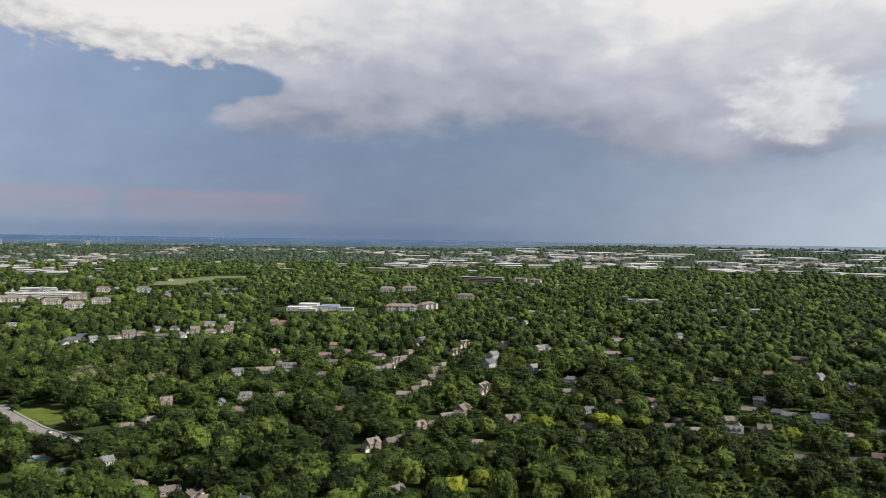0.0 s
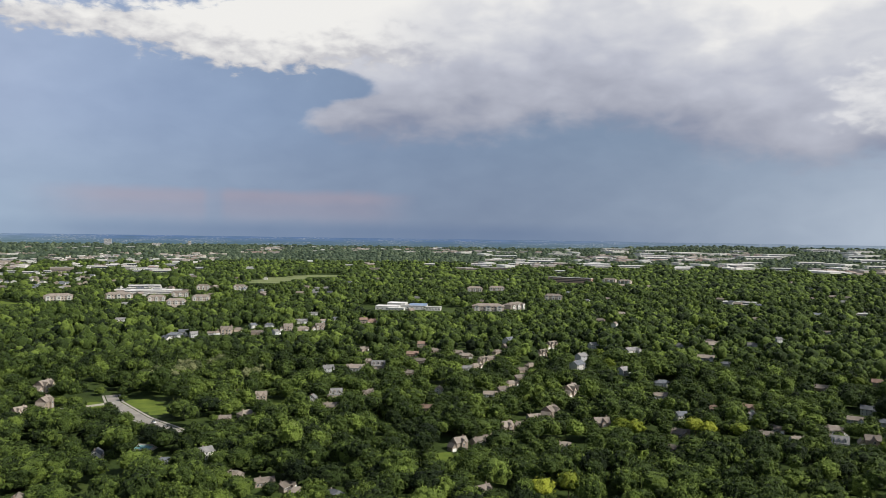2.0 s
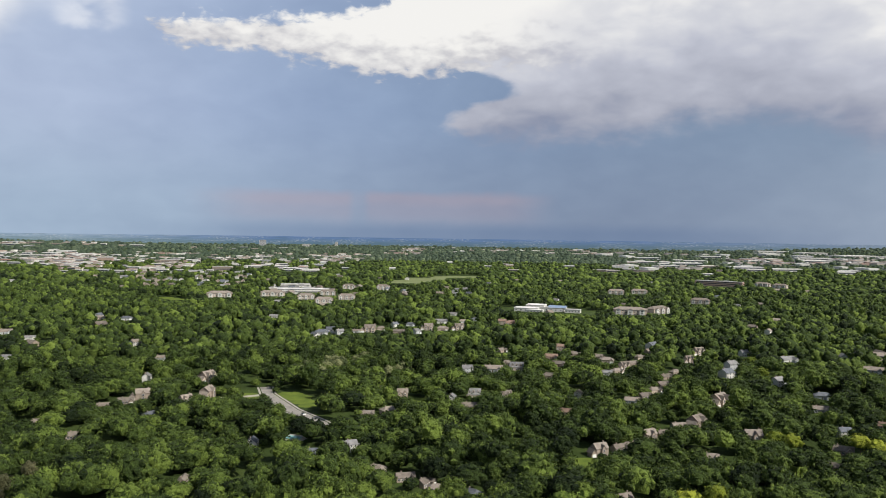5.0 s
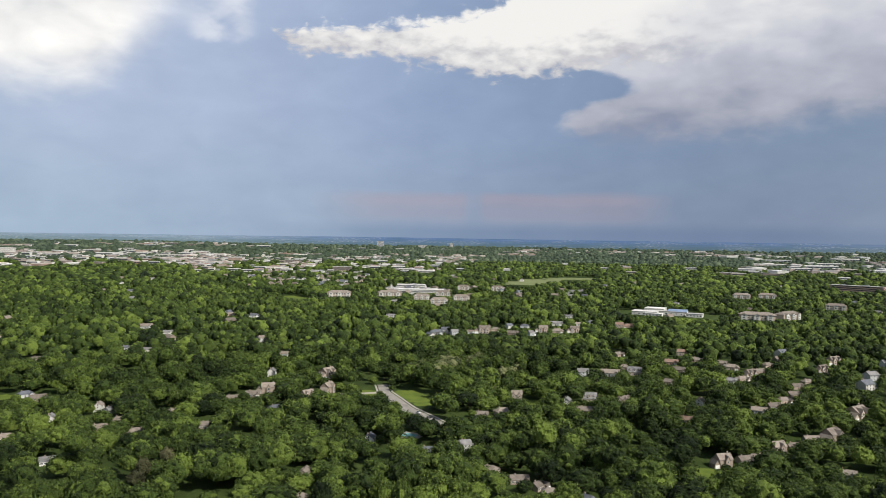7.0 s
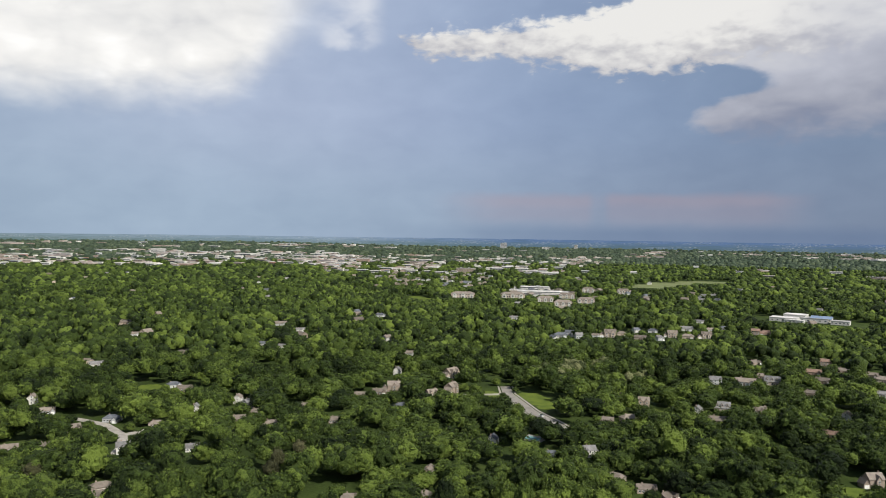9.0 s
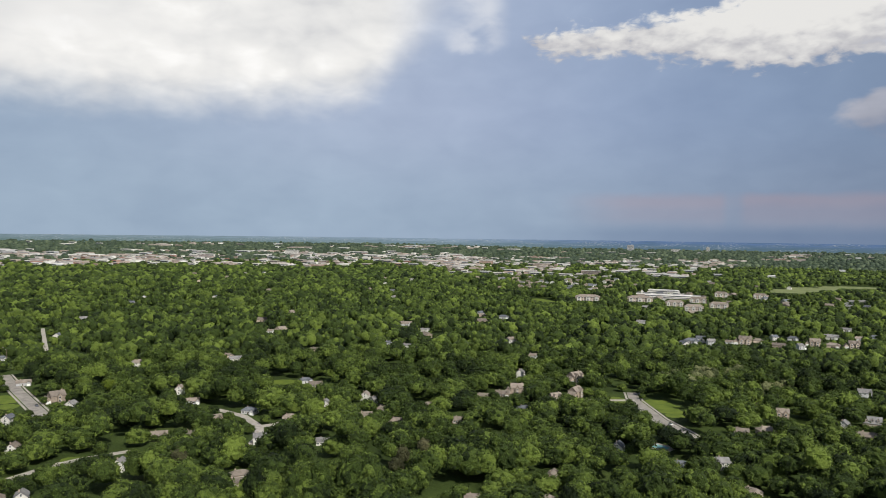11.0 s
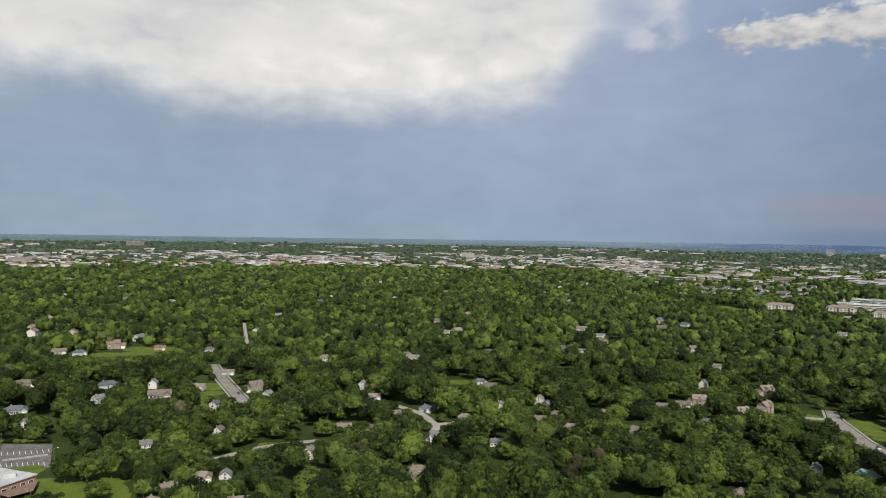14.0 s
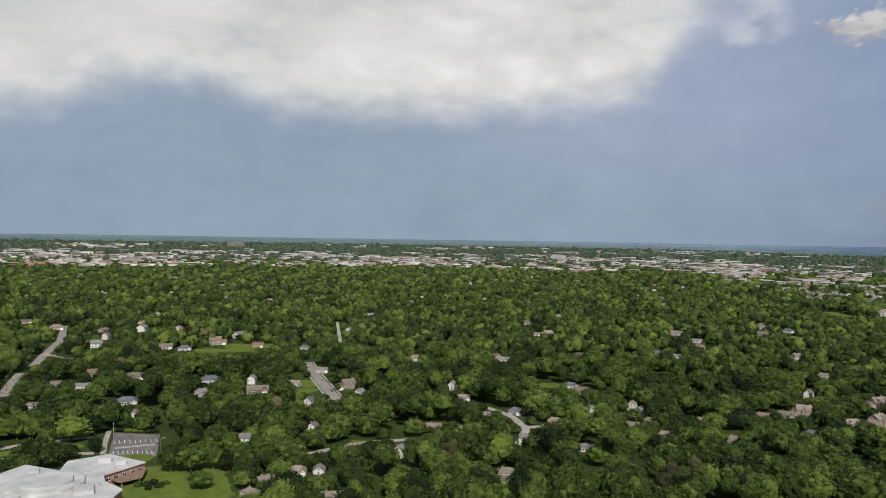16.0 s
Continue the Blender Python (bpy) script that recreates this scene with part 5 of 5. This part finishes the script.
for kind, x, y, radius, height in ((0, -395, 38, 6.5, 14), (1, -391, 47, 6.8, 14.5), (2, -400, 44, 6.0, 14), (3, -398, 52, 6.0, 13), (4, -392, 58, 5.4, 12), (5, -386, 64, 4.6, 10)):
    plant(kind, x, y, radius, height, "broad full-crowned tree at the edge of the lawn")
plant(2, -364, 48, 5.4, 8.5, "dense dark round tree standing on the lawn")
plant(4, -356, 66, 4.0, 9.0, "dense dark round tree standing on the lawn")

for kind, x, y, radius, height in ((1, -441, -22, 5.0, 9), (3, -444, -32, 4.2, 8), (5, -446, 4, 4.0, 8.5), (0, -438, -8, 4.6, 8), (2, -474, -8, 5.2, 11), (4, -489, -36, 5.4, 12),
                                   (1, -478, -18, 5.0, 11), (3, -486, 4, 5.4, 12), (5, -487, -28, 5.2, 12), (2, -468, -48, 5.0, 10), (4, -458, -24, 3.6, 7)):
    plant(kind, x, y, radius, height, "broad green tree beside the school road")


def shrub(x, y, radius, high, seed):
    v, f = crown_of_clumps(seed, 9, 6, 3, 60)
    ob = bulk("shrub", v, f, shrub_leaf)
    ob.matrix_basis = pose(x, y, high * 0.35, 0, 0, 31 * seed) @ Matrix.Diagonal((radius, radius, high * 0.75, 1))
    return tagged(ob, "low rounded green shrub in a bed on the lawn", "shrub", "shrubs on the lawn")


for k, (x, y, radius, high) in enumerate(((-379, 22, 2.6, 2.2), (-377, 26, 3.0, 2.6), (-374, 31, 2.8, 2.2), (-377, 34, 2.2, 1.8), (-372, 26, 2.0, 1.6), (-381, 29, 2.2, 2.0),
                                          (-373, 12, 1.6, 2.4), (-390, 18, 1.5, 1.5))):
    shrub(x, y, radius, high, 50 + k)


def street_lamp(x, y, high, turn):
    l = new("street_lamp")
    bm = bmesh.new()
    bmesh.ops.create_cone(bm, segments=8, radius1=0.16, radius2=0.09, depth=high, matrix=Matrix.Translation((0, 0, high / 2)))
    part("pole", bm, metal_grey, l)
    bm = bmesh.new()
    bmesh.ops.create_cone(bm, segments=6, radius1=0.06, radius2=0.06, depth=2.0, matrix=pose(0.95, 0, high - 0.1, 0, 90, 0))
    part("arm", bm, metal_grey, l)
    slab("lamp_head", trim_white, l, 1.6, 2.5, -0.18, 0.18, high - 0.2, high + 0.02)
    l.matrix_basis = pose(x, y, 0, 0, 0, turn)
    return tagged(l, "tall grey steel street lamp on a single arm", "street lamp", "street lamps")


for x, y, high, turn in ((-436, 9, 11, 40), (-474, 14, 9, 0), (-428, 36, 9, 120), (-645, -64, 12, 80), (-750, -34, 12, 80), (-800, -28, 12, 80), (-640, -48, 10, 260), (-812, 118, 10, 20), (-476, -18, 8, 90)):
    street_lamp(x, y, high, turn)



def utility_pole(x, y, high, turn):
    """A wooden pole with a crossarm and its insulators."""
    p = new("utility_pole")
    bm = bmesh.new()
    bmesh.ops.create_cone(bm, cap_ends=True, segments=8, radius1=0.24, radius2=0.15, depth=high, matrix=Matrix.Translation((0, 0, high / 2)))
    part("pole", bm, bark, p)
    slab("crossarm", bark, p, -1.5, 1.5, -0.24, -0.1, high - 1.1, high - 0.9)
    for k in (-1.3, -0.6, 0.6, 1.3):
        slab("insulator", trim_white, p, k - 0.07, k + 0.07, -0.24, -0.1, high - 0.899, high - 0.65)
    p.matrix_basis = pose(x, y, 0, 0, 0, turn)
    return tagged(p, "weathered wooden utility pole with one crossarm", "utility pole", "utility poles")


for x, y, high, turn in [(-727, 92, 12, 20), (-757, 206, 12, 20), (-812, -30, 12, 20), (-639, -54, 12, 20), (-735, 186, 11, 20), (-785, 210, 11, 20)]:
    utility_pole(x, y, high, turn)

pool = part("swimming_pool", prism([(-217, 390), (-207, 391), (-207.5, 397), (-216.5, 398)], -0.2, 0.25), water_blue)
tagged(pool, "small pale turquoise swimming pool in a garden", "pool", kind="structure")
tagged(part("pool_deck", prism([(-220, 388), (-204, 389), (-204, 400), (-219, 401)], -0.2, 0.19), concrete), "pale concrete deck round the pool", "deck", kind="structure")

# a stand of pale, blossoming trees
pale_leaf = foliage("pale_blossom", (0.035, 0.05, 0.018), (0.075, 0.09, 0.038), (0.15, 0.16, 0.075), "object")
fresh_leaf = foliage("fresh_yellow_green_leaves", (0.05, 0.075, 0.008), (0.12, 0.155, 0.015), (0.21, 0.235, 0.025), "object")
brown_leaf = foliage("sparse_brown_leaves", (0.025, 0.028, 0.012), (0.065, 0.066, 0.030), (0.12, 0.115, 0.060), "object")
odd_shapes = [crown_of_clumps(70 + k, 12, 5, 3, 110) for k in range(3)]
local = random.Random(4)


def odd_tree(x, y, radius, height, mat, label, group):
    v, f = odd_shapes[local.randrange(3)]
    t = new("tree")
    c = bulk("crown", v, f, mat)
    c.parent = t
    c.matrix_basis = pose(0, 0, height * 0.64) @ Matrix.Diagonal((radius, radius, height * 0.38, 1))
    bm = bmesh.new()
    bmesh.ops.create_cone(bm, segments=7, radius1=0.35, radius2=0.15, depth=height * 0.6, matrix=Matrix.Translation((0, 0, height * 0.3)))
    part("trunk", bm, bark, t)
    t.matrix_basis = pose(x, y, -0.1, 0, 0, local.uniform(0, 360))
    return tagged(t, label, "tree", group)


for k in range(34):
    odd_tree(local.uniform(-296, -216), local.uniform(546, 632), 5.0, 14.0, pale_leaf, "broadleaf tree covered in pale cream blossom", "blossoming trees")
for px, py in FRESH_TREES:
    odd_tree(px, py, local.uniform(5.0, 6.5), local.uniform(12.5, 15), fresh_leaf, "bright yellow-green broadleaf tree in fresh leaf", "fresh green trees")
for px, py in BROWN_TREES:
    odd_tree(px, py, local.uniform(3.6, 4.6), local.uniform(12, 15), brown_leaf, "half-bare brownish tree among green ones", "brownish trees")


def car(x, y, turn, paint, label):
    """A parked saloon: body, glazed cabin and four wheels."""
    c = new("car")
    bm = bmesh.new()
    box(bm, -2.2, 2.2, -0.88, 0.88, 0.3, 0.85)
    bmesh.ops.bevel(bm, geom=bm.edges[:], offset=0.14, segments=2, affect="EDGES")
    part("body", bm, paint, c)
    bm = bmesh.new()
    box(bm, -1.3, 1.1, -0.78, 0.78, 0.85, 1.42)
    for v in bm.verts:
        if v.co.z > 1.2:
            v.co.x *= 0.72
            v.co.y *= 0.85
    part("cabin", bm, glass, c)
    for wx in (-1.35, 1.35):
        for wy in (-0.8, 0.8):
            bm = bmesh.new()
            bmesh.ops.create_cone(bm, cap_ends=True, segments=14, radius1=0.32, radius2=0.32, depth=0.22, matrix=pose(wx, wy, 0.32, 90, 0, 0))
            part("wheel", bm, roof_dark, c)
    c.matrix_basis = pose(x, y, 0.16, 0, 0, turn)
    return tagged(c, label, "car", "cars on the streets")


car(-553, 169, 175, roof_dark, "dark saloon car at the kerb of the street")
car(-233, 446, -38, trim_white, "white saloon car on the pale road")
